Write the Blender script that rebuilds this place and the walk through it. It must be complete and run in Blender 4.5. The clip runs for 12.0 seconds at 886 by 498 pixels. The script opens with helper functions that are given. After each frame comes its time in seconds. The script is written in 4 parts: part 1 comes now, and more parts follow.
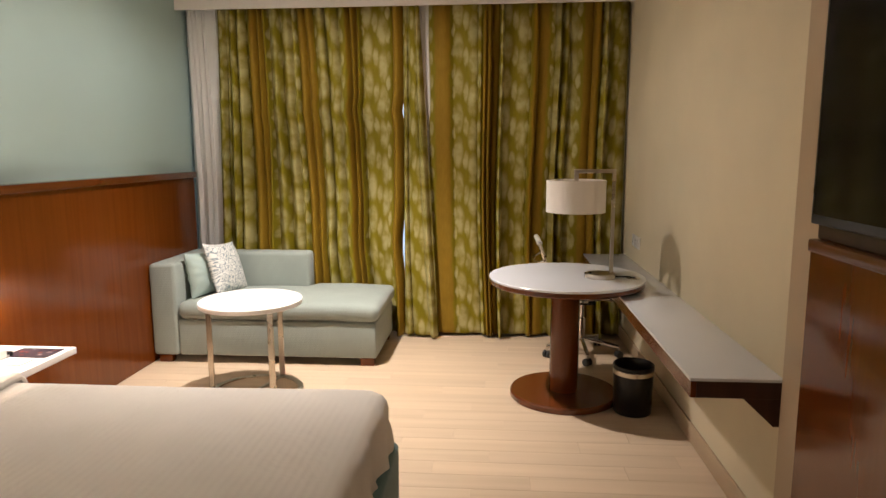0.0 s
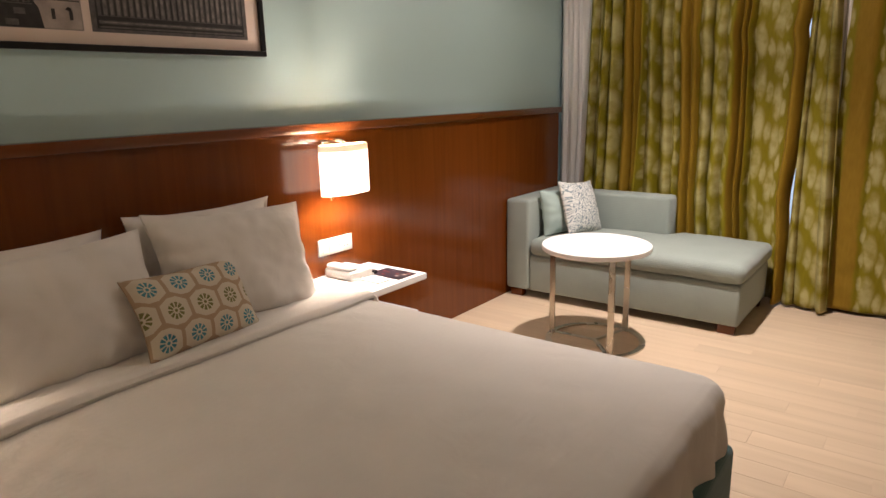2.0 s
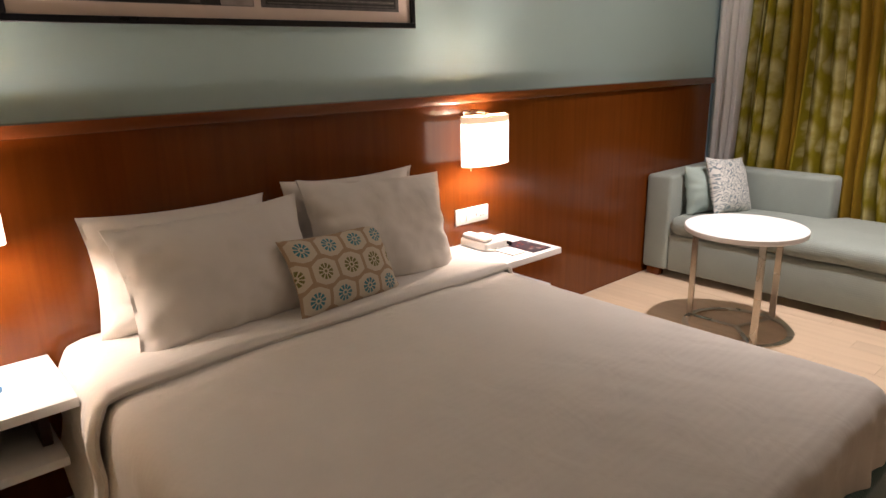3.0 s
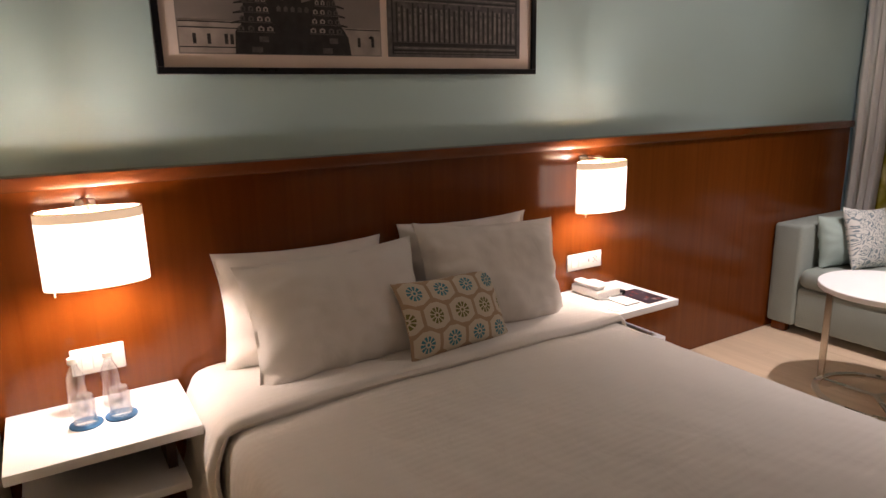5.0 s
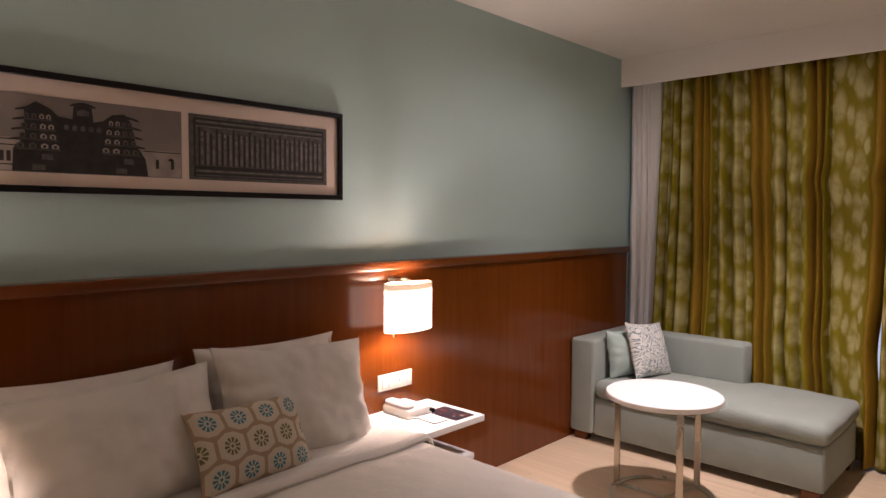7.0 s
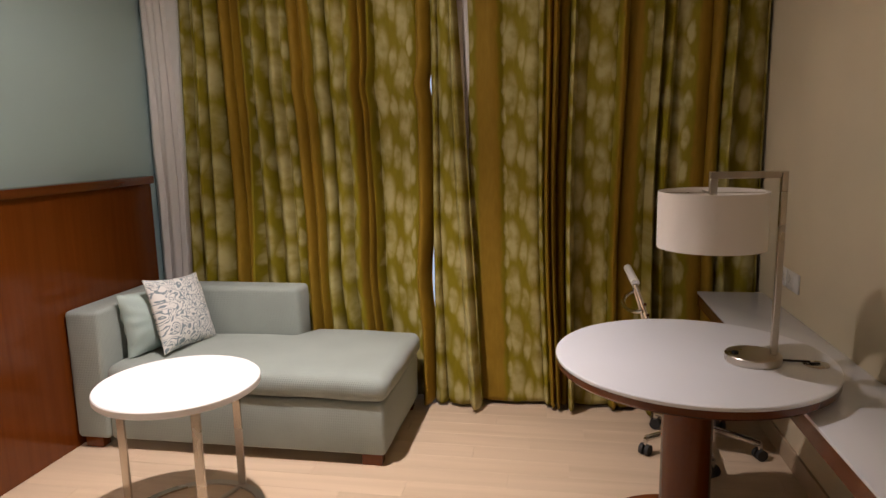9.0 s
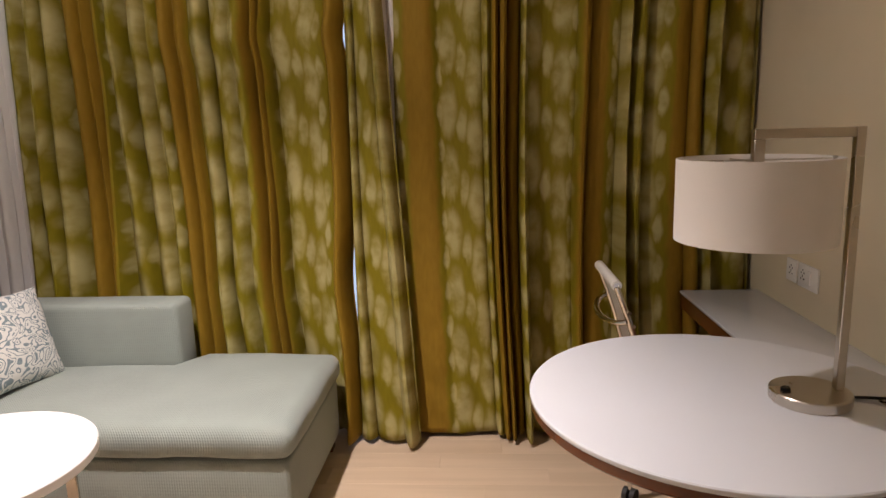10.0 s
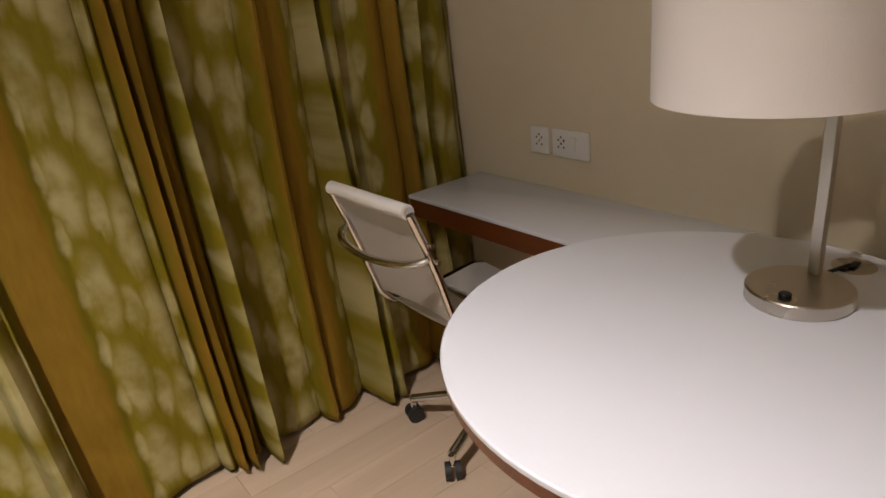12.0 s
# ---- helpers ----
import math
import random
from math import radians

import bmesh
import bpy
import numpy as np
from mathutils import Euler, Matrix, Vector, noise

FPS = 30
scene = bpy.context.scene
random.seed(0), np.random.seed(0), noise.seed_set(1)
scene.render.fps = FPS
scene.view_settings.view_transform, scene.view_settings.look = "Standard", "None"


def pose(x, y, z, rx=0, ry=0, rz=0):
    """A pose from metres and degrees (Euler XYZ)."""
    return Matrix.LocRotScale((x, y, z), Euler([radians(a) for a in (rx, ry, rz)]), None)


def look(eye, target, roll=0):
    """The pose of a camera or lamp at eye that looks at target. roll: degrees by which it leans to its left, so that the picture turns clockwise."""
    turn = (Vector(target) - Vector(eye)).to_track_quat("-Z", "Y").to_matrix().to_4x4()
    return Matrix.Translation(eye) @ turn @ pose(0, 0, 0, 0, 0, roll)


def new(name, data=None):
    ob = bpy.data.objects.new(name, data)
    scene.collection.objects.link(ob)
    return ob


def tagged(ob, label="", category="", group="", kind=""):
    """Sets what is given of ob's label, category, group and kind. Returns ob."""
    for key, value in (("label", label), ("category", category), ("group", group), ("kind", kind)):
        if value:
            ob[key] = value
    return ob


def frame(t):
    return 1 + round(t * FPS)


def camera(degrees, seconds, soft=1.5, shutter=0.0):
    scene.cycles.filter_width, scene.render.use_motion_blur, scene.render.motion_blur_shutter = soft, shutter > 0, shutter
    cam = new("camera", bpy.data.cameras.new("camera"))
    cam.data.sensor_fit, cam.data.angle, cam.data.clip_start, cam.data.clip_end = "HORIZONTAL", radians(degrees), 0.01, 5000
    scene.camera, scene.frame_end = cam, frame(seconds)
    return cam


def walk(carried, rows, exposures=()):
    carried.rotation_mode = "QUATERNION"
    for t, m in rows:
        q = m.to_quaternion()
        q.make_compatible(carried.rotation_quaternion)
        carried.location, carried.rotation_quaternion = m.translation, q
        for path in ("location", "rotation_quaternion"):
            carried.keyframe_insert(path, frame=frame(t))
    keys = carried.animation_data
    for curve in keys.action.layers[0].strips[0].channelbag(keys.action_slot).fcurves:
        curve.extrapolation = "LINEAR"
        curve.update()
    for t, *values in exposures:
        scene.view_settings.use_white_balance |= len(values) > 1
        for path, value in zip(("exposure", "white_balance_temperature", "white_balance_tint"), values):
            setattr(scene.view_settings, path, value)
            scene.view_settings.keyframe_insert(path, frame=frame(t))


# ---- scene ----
cam = camera(68.3, 12.0)
PATH = [
    (0, (0.214, 0.346, 1.509), (0.061, 2.318, 1.212), -0.2),
    (0.5, (0.191, 0.582, 1.49), (-0.008, 2.545, 1.164), 0.7),
    (1, (0.197, 0.684, 1.489), (-0.245, 2.594, 1.093), -1.0),
    (1.5, (0.252, 0.738, 1.496), (-0.583, 2.511, 1.096), -0.6),
    (2, (0.259, 0.73, 1.483), (-0.925, 2.273, 1.016), -1.4),
    (2.5, (0.27, 0.72, 1.483), (-1.057, 2.13, 0.982), -1.8),
    (3, (0.242, 0.69, 1.508), (-1.21, 1.949, 0.956), -1.4),
    (3.5, (0.216, 0.683, 1.546), (-1.293, 1.859, 0.962), -1.1),
    (5.5, (0.202, 0.667, 1.588), (-1.499, 1.654, 1.225), -0.8),
    (6, (0.234, 0.653, 1.615), (-1.459, 1.702, 1.434), -0.6),
    (6.5, (0.26, 0.688, 1.623), (-1.402, 1.795, 1.506), -0.1),
    (7, (0.31, 0.745, 1.588), (-1.069, 2.19, 1.485), 0.3),
    (7.5, (0.282, 0.94, 1.569), (-0.76, 2.637, 1.381), -0.6),
    (9.5, (0.150, 2.352, 1.472), (-0.072, 4.311, 1.136), -1.3),
    (10, (0.086, 2.724, 1.424), (-0.046, 4.686, 1.059), -1.7),
    (10.5, (0.028, 3.062, 1.458), (0.092, 5.0, 0.966), -2.6),
    (11, (-0.120, 3.322, 1.434), (0.538, 5.119, 0.85), -2.9),
    (11.5, (-0.168, 3.595, 1.366), (0.777, 5.225, 0.690), -4.0),
    (12, (-0.270, 3.790, 1.342), (0.840, 5.277, 0.596), -6.0),
]
EXPOSURES = [(0, 0.12, 6650, 16), (1, -0.18, 6650, 18), (2.5, -0.28, 6550, 20), (3.5, -0.66, 6500, 23), (5.5, -0.80, 6450, 27), (6.5, -0.92, 6600, 33), (7.5, -0.34, 6550, 27),
             (9.5, -0.50, 6600, 23), (10.5, -0.08, 6500, 22), (12, -0.40, 6350, 19)]
walk(cam, [(t, look(eye, target, roll)) for t, eye, target, roll in PATH], EXPOSURES)

# ---- plan, in metres ----
WEST, EAST = -2.30, 1.26          # painted bed wall, desk wall
HB = -2.235                       # face of the wood panelling
NORTH, SOUTH = 5.82, -2.4         # window wall, wall behind the entrance
CEIL = 2.83
BED_TOP = 0.597

# ---- light ----
world = bpy.data.worlds.new("world")
scene.world = world
world.use_nodes = True
wn = world.node_tree
sky = wn.nodes.new("ShaderNodeTexSky")
sky.sky_type, sky.sun_disc = "NISHITA", False
sky.sun_elevation, sky.sun_rotation = radians(35), radians(160)
wn.links.new(sky.outputs[0], wn.nodes["Background"].inputs[0])
wn.nodes["Background"].inputs[1].default_value = 0.08


def lamp(name, kind, place, power, colour, radius=0.05, aim=None, cone=None, blend=0.6):
    data = bpy.data.lights.new(name, kind)
    data.energy, data.color, data.shadow_soft_size = power, colour, radius
    if kind == "SPOT":
        data.spot_size, data.spot_blend = radians(cone), blend
    ob = new(name, data)
    ob.matrix_world = look(place, aim) if aim else pose(*place)
    return ob


WARM = (1.0, 0.83, 0.62)
lamp("downlight_lamp", "SPOT", (-0.88, 4.24, 2.80), 425, (1.0, 0.93, 0.84), 0.035, (-0.88, 4.25, 0), 99, 1.0)
lamp("downlight_spill", "SPOT", (-0.88, 4.24, 2.80), 46, (1.0, 0.93, 0.84), 0.035, (-0.88, 4.25, 0), 172, 0.5)
# added fill for the bed end and walls; no fitting is known here
lamp("entrance_fill", "SPOT", (0.35, -0.35, 2.80), 34, (1.0, 0.89, 0.76), 0.06, (0.35, -0.3, 0), 150, 1.0)
for lamp_y in (0.795, 3.018):
    # an upright tube bulb: its tip lights the wall, its body the table
    lamp("sconce_bulb_tip", "POINT", (-2.10, lamp_y, 1.225), 6.5, (1.0, 0.96, 0.91), 0.02)
    lamp("sconce_bulb_body", "POINT", (-2.10, lamp_y, 1.085), 33, (1.0, 0.89, 0.75), 0.03)


# ---- materials ----
def mat(name, colour, rough=0.6, metal=0.0, vary=0.08, scale=6.0, grain=0.0, grain_scale=120.0, coat=0.0, sheen=0.0, stretch=(1, 1, 1), random=0.0):
    """A surface with slow tone variation, fine relief, and a slight change from piece to piece."""
    m = bpy.data.materials.new(name)
    m.use_nodes = True
    nt = m.node_tree
    p = nt.nodes["Principled BSDF"]
    p.inputs["Roughness"].default_value, p.inputs["Metallic"].default_value = rough, metal
    p.inputs["Coat Weight"].default_value, p.inputs["Sheen Weight"].default_value = coat, sheen
    co = nt.nodes.new("ShaderNodeTexCoord")
    mp = nt.nodes.new("ShaderNodeMapping")
    mp.inputs["Scale"].default_value = stretch
    nt.links.new(co.outputs["Object"], mp.inputs["Vector"])
    slow = nt.nodes.new("ShaderNodeTexNoise")
    slow.inputs["Scale"].default_value, slow.inputs["Detail"].default_value = scale, 5
    nt.links.new(mp.outputs[0], slow.inputs["Vector"])
    ramp = nt.nodes.new("ShaderNodeMapRange")
    ramp.inputs["From Min"].default_value, ramp.inputs["From Max"].default_value = 0.3, 0.7
    ramp.inputs["To Min"].default_value, ramp.inputs["To Max"].default_value = 1 - vary, 1 + vary
    nt.links.new(slow.outputs["Fac"], ramp.inputs["Value"])
    value = ramp.outputs[0]
    if random:
        info = nt.nodes.new("ShaderNodeObjectInfo")
        spread = nt.nodes.new("ShaderNodeMapRange")
        spread.inputs["To Min"].default_value, spread.inputs["To Max"].default_value = 1 - random, 1 + random
        nt.links.new(info.outputs["Random"], spread.inputs["Value"])
        mul = nt.nodes.new("ShaderNodeMath")
        mul.operation = "MULTIPLY"
        nt.links.new(value, mul.inputs[0])
        nt.links.new(spread.outputs[0], mul.inputs[1])
        value = mul.outputs[0]
    tone = nt.nodes.new("ShaderNodeVectorMath")
    tone.operation = "SCALE"
    tone.inputs[0].default_value = colour
    nt.links.new(value, tone.inputs["Scale"])
    nt.links.new(tone.outputs[0], p.inputs["Base Color"])
    rough_map = nt.nodes.new("ShaderNodeMapRange")
    rough_map.inputs["To Min"].default_value, rough_map.inputs["To Max"].default_value = max(0.02, rough - 0.08), min(1, rough + 0.08)
    nt.links.new(slow.outputs["Fac"], rough_map.inputs["Value"])
    nt.links.new(rough_map.outputs[0], p.inputs["Roughness"])
    if grain:
        fine = nt.nodes.new("ShaderNodeTexNoise")
        fine.inputs["Scale"].default_value, fine.inputs["Detail"].default_value = grain_scale, 3
        nt.links.new(mp.outputs[0], fine.inputs["Vector"])
        bump = nt.nodes.new("ShaderNodeBump")
        bump.inputs["Strength"].default_value, bump.inputs["Distance"].default_value = grain, 0.003
        nt.links.new(fine.outputs["Fac"], bump.inputs["Height"])
        nt.links.new(bump.outputs[0], p.inputs["Normal"])
    return m


def wood(name, dark, light, rough=0.4, along="Z", scale=1.0, coat=0.0, random=0.0, grain=0.15):
    """Timber or veneer: long streaks and pores along one axis."""
    m = bpy.data.materials.new(name)
    m.use_nodes = True
    nt = m.node_tree
    p = nt.nodes["Principled BSDF"]
    p.inputs["Roughness"].default_value, p.inputs["Coat Weight"].default_value, p.inputs["Coat Roughness"].default_value = rough, coat, 0.25
    co = nt.nodes.new("ShaderNodeTexCoord")
    mp = nt.nodes.new("ShaderNodeMapping")
    axis = "XYZ".index(along)
    mp.inputs["Scale"].default_value = [0.9 * scale if i == axis else 16 * scale for i in range(3)]
    nt.links.new(co.outputs["Object"], mp.inputs["Vector"])
    info = nt.nodes.new("ShaderNodeObjectInfo")
    shift = nt.nodes.new("ShaderNodeVectorMath")
    shift.operation = "MULTIPLY_ADD"
    shift.inputs[1].default_value = (1, 1, 1)
    jump = nt.nodes.new("ShaderNodeMath")
    jump.operation = "MULTIPLY"
    jump.inputs[1].default_value = 37.0 if random else 0.0
    nt.links.new(info.outputs["Random"], jump.inputs[0])
    nt.links.new(mp.outputs[0], shift.inputs[0])
    nt.links.new(jump.outputs[0], shift.inputs[2])
    streak = nt.nodes.new("ShaderNodeTexNoise")
    streak.inputs["Scale"].default_value, streak.inputs["Detail"].default_value, streak.inputs["Distortion"].default_value = 1.3, 7, 0.5
    nt.links.new(shift.outputs[0], streak.inputs["Vector"])
    ramp = nt.nodes.new("ShaderNodeValToRGB")
    ramp.color_ramp.elements[0].position, ramp.color_ramp.elements[1].position = 0.3, 0.72
    ramp.color_ramp.elements[0].color, ramp.color_ramp.elements[1].color = (*dark, 1), (*light, 1)
    nt.links.new(streak.outputs["Fac"], ramp.inputs["Fac"])
    spread = nt.nodes.new("ShaderNodeMapRange")
    spread.inputs["To Min"].default_value, spread.inputs["To Max"].default_value = 1 - random, 1 + random
    nt.links.new(info.outputs["Random"], spread.inputs["Value"])
    tone = nt.nodes.new("ShaderNodeVectorMath")
    tone.operation = "SCALE"
    nt.links.new(ramp.outputs[0], tone.inputs[0])
    nt.links.new(spread.outputs[0], tone.inputs["Scale"])
    nt.links.new(tone.outputs[0], p.inputs["Base Color"])
    bump = nt.nodes.new("ShaderNodeBump")
    bump.inputs["Strength"].default_value, bump.inputs["Distance"].default_value = grain, 0.002
    nt.links.new(streak.outputs["Fac"], bump.inputs["Height"])
    nt.links.new(bump.outputs[0], p.inputs["Normal"])
    return m


def chain(nt, op, a, b=None, c=None):
    n = nt.nodes.new("ShaderNodeMath")
    n.operation = op
    for i, v in enumerate((a, b, c)):
        if v is None:
            continue
        if isinstance(v, (int, float)):
            n.inputs[i].default_value = v
        else:
            nt.links.new(v, n.inputs[i])
    return n.outputs[0]


def blend_colour(nt, fac, a, b):
    n = nt.nodes.new("ShaderNodeMix")
    n.data_type = "RGBA"
    nt.links.new(fac, n.inputs["Factor"])
    for key, v in ((6, a), (7, b)):
        if isinstance(v, tuple):
            n.inputs[key].default_value = (*v, 1)
        else:
            nt.links.new(v, n.inputs[key])
    return n.outputs[2]


def smooth_range(nt, v, lo, hi, to_lo=0.0, to_hi=1.0):
    n = nt.nodes.new("ShaderNodeMapRange")
    n.interpolation_type = "SMOOTHSTEP"
    nt.links.new(v, n.inputs["Value"])
    for key, x in (("From Min", lo), ("From Max", hi), ("To Min", to_lo), ("To Max", to_hi)):
        n.inputs[key].default_value = x
    return n.outputs[0]


def curtain_cloth():
    """Ikat cloth: plain gold stripes between olive stripes that carry a chain of pale ovals with feathered edges."""
    m = bpy.data.materials.new("ikat_cloth")
    m.use_nodes = True
    nt = m.node_tree
    p = nt.nodes["Principled BSDF"]
    p.inputs["Roughness"].default_value, p.inputs["Specular IOR Level"].default_value = 0.7, 0.22
    uv = nt.nodes.new("ShaderNodeTexCoord")
    xyz = nt.nodes.new("ShaderNodeSeparateXYZ")
    nt.links.new(uv.outputs["UV"], xyz.inputs[0])
    feather = nt.nodes.new("ShaderNodeMapping")
    feather.inputs["Scale"].default_value = (60, 14, 1)
    nt.links.new(uv.outputs["UV"], feather.inputs["Vector"])
    fuzz = nt.nodes.new("ShaderNodeTexNoise")
    fuzz.inputs["Scale"].default_value, fuzz.inputs["Detail"].default_value = 1.0, 3
    nt.links.new(feather.outputs[0], fuzz.inputs["Vector"])
    slow = nt.nodes.new("ShaderNodeTexNoise")
    slow.inputs["Scale"].default_value, slow.inputs["Detail"].default_value = 9.0, 3
    nt.links.new(uv.outputs["UV"], slow.inputs["Vector"])
    wob = chain(nt, "MULTIPLY_ADD", slow.outputs["Fac"], 0.05, -0.025)
    u = chain(nt, "ADD", xyz.outputs[0], wob)
    v = chain(nt, "ADD", xyz.outputs[1], chain(nt, "MULTIPLY_ADD", fuzz.outputs["Fac"], 0.04, -0.02))
    v = chain(nt, "ADD", v, wob)
    repeat = 0.50
    su = chain(nt, "MULTIPLY", chain(nt, "FRACT", chain(nt, "DIVIDE", u, repeat)), repeat)
    stripe = chain(nt, "MULTIPLY", smooth_range(nt, su, 0.125, 0.155), smooth_range(nt, su, 0.475, 0.50, 1, 0))
    blobs = None
    for centre, half, step, phase, size in ((0.225, 0.054, 0.27, 0.0, 0.118), (0.385, 0.058, 0.27, 0.5, 0.125), (0.306, 0.034, 0.27, 0.25, 0.075), (0.445, 0.026, 0.18, 0.2, 0.06), (0.175, 0.02, 0.16, 0.3, 0.055)):
        du = chain(nt, "DIVIDE", chain(nt, "SUBTRACT", su, centre), half)
        fv = chain(nt, "SUBTRACT", chain(nt, "FRACT", chain(nt, "ADD", chain(nt, "DIVIDE", v, step), phase)), 0.5)
        dv = chain(nt, "DIVIDE", chain(nt, "MULTIPLY", fv, step), size)
        r = chain(nt, "SQRT", chain(nt, "ADD", chain(nt, "MULTIPLY", du, du), chain(nt, "MULTIPLY", dv, dv)))
        mask = smooth_range(nt, r, 0.5, 1.2, 1, 0)
        blobs = mask if blobs is None else chain(nt, "MAXIMUM", blobs, mask)
    pale = chain(nt, "MULTIPLY", blobs, smooth_range(nt, slow.outputs["Fac"], 0.3, 0.62, 0.25, 1.0))
    olive = blend_colour(nt, fuzz.outputs["Fac"], CURTAIN_OLIVE_A, CURTAIN_OLIVE_B)
    figured = blend_colour(nt, pale, olive, CURTAIN_PALE)
    gold = blend_colour(nt, fuzz.outputs["Fac"], CURTAIN_GOLD_A, CURTAIN_GOLD_B)
    nt.links.new(blend_colour(nt, stripe, gold, figured), p.inputs["Base Color"])
    slub = nt.nodes.new("ShaderNodeMapping")
    slub.inputs["Scale"].default_value = (30, 420, 1)
    nt.links.new(uv.outputs["UV"], slub.inputs["Vector"])
    weave = nt.nodes.new("ShaderNodeTexNoise")
    weave.inputs["Scale"].default_value = 1.0
    nt.links.new(slub.outputs[0], weave.inputs["Vector"])
    bump = nt.nodes.new("ShaderNodeBump")
    bump.inputs["Strength"].default_value, bump.inputs["Distance"].default_value = 0.25, 0.002
    nt.links.new(weave.outputs["Fac"], bump.inputs["Height"])
    nt.links.new(bump.outputs[0], p.inputs["Normal"])
    return m


def ribbed_cloth(name, colour, pitch=0.011):
    """Upholstery with a fine woven rib."""
    m = mat(name, colour, 0.85, 0, 0.06, 5, 0, sheen=0.2)
    nt = m.node_tree
    p = nt.nodes["Principled BSDF"]
    co = nt.nodes["Texture Coordinate"]
    xyz = nt.nodes.new("ShaderNodeSeparateXYZ")
    nt.links.new(co.outputs["Object"], xyz.inputs[0])
    k = 2 * math.pi / pitch
    ribs = chain(nt, "ADD", chain(nt, "SINE", chain(nt, "MULTIPLY", chain(nt, "ADD", xyz.outputs[0], xyz.outputs[1]), k)),
                 chain(nt, "MULTIPLY", chain(nt, "SINE", chain(nt, "MULTIPLY", chain(nt, "ADD", xyz.outputs[2], xyz.outputs[1]), k * 0.7)), 0.5))
    bump = nt.nodes.new("ShaderNodeBump")
    bump.inputs["Strength"].default_value, bump.inputs["Distance"].default_value = 0.35, 0.0015
    nt.links.new(ribs, bump.inputs["Height"])
    nt.links.new(bump.outputs[0], p.inputs["Normal"])
    return m


def scroll_cloth():
    """White and grey scrolling damask."""
    m = bpy.data.materials.new("scroll_cloth")
    m.use_nodes = True
    nt = m.node_tree
    p = nt.nodes["Principled BSDF"]
    p.inputs["Roughness"].default_value = 0.85
    co = nt.nodes.new("ShaderNodeTexCoord")
    n = nt.nodes.new("ShaderNodeTexNoise")
    n.inputs["Scale"].default_value, n.inputs["Detail"].default_value, n.inputs["Distortion"].default_value = 11, 0.5, 2.0
    nt.links.new(co.outputs["UV"], n.inputs["Vector"])
    band = chain(nt, "ABSOLUTE", chain(nt, "SINE", chain(nt, "MULTIPLY", n.outputs["Fac"], 22)))
    nt.links.new(blend_colour(nt, smooth_range(nt, band, 0.4, 0.6), (0.20, 0.26, 0.29), (0.68, 0.68, 0.65)), p.inputs["Base Color"])
    return m


def flower_cloth():
    """Cream cloth with a brown honeycomb and a ten-petalled flower in every cell."""
    m = bpy.data.materials.new("flower_cloth")
    m.use_nodes = True
    nt = m.node_tree
    p = nt.nodes["Principled BSDF"]
    p.inputs["Roughness"].default_value = 0.85
    co = nt.nodes.new("ShaderNodeTexCoord")
    xyz = nt.nodes.new("ShaderNodeSeparateXYZ")
    nt.links.new(co.outputs["UV"], xyz.inputs[0])
    cu, cv = 0.124, 0.102
    v = chain(nt, "DIVIDE", xyz.outputs[1], cv)
    row = chain(nt, "FLOOR", v)
    odd = chain(nt, "MODULO", row, 2.0)
    u = chain(nt, "ADD", chain(nt, "DIVIDE", xyz.outputs[0], cu), chain(nt, "MULTIPLY", odd, 0.5))
    fu = chain(nt, "MULTIPLY", chain(nt, "SUBTRACT", chain(nt, "FRACT", u), 0.5), cu)
    fv = chain(nt, "MULTIPLY", chain(nt, "SUBTRACT", chain(nt, "FRACT", v), 0.5), cv)
    r = chain(nt, "SQRT", chain(nt, "ADD", chain(nt, "MULTIPLY", fu, fu), chain(nt, "MULTIPLY", fv, fv)))
    angle = chain(nt, "ARCTAN2", fv, fu)
    petal = chain(nt, "ABSOLUTE", chain(nt, "COSINE", chain(nt, "MULTIPLY", angle, 5.0)))
    flower = chain(nt, "MULTIPLY", smooth_range(nt, petal, 0.45, 0.6), chain(nt, "MULTIPLY", smooth_range(nt, r, 0.011, 0.014), smooth_range(nt, r, 0.030, 0.033, 1, 0)))
    hub = smooth_range(nt, r, 0.005, 0.007, 1, 0)
    flower = chain(nt, "MAXIMUM", flower, hub)
    hexr = chain(nt, "MAXIMUM", chain(nt, "MULTIPLY", chain(nt, "ABSOLUTE", fu), 1.0),
                 chain(nt, "ADD", chain(nt, "MULTIPLY", chain(nt, "ABSOLUTE", fu), 0.5), chain(nt, "MULTIPLY", chain(nt, "ABSOLUTE", fv), 0.9)))
    line = smooth_range(nt, hexr, 0.0535, 0.0555)
    base = blend_colour(nt, line, (0.60, 0.53, 0.42), (0.40, 0.28, 0.18))
    petals = blend_colour(nt, odd, (0.05, 0.22, 0.28), (0.17, 0.16, 0.05))
    nt.links.new(blend_colour(nt, flower, base, petals), p.inputs["Base Color"])
    return m


def glow(name, colour, strength):
    m = bpy.data.materials.new(name)
    m.use_nodes = True
    p = m.node_tree.nodes["Principled BSDF"]
    p.inputs["Base Color"].default_value = (*colour, 1)
    p.inputs["Emission Color"].default_value, p.inputs["Emission Strength"].default_value = (*colour, 1), strength
    p.inputs["Roughness"].default_value = 0.8
    return m


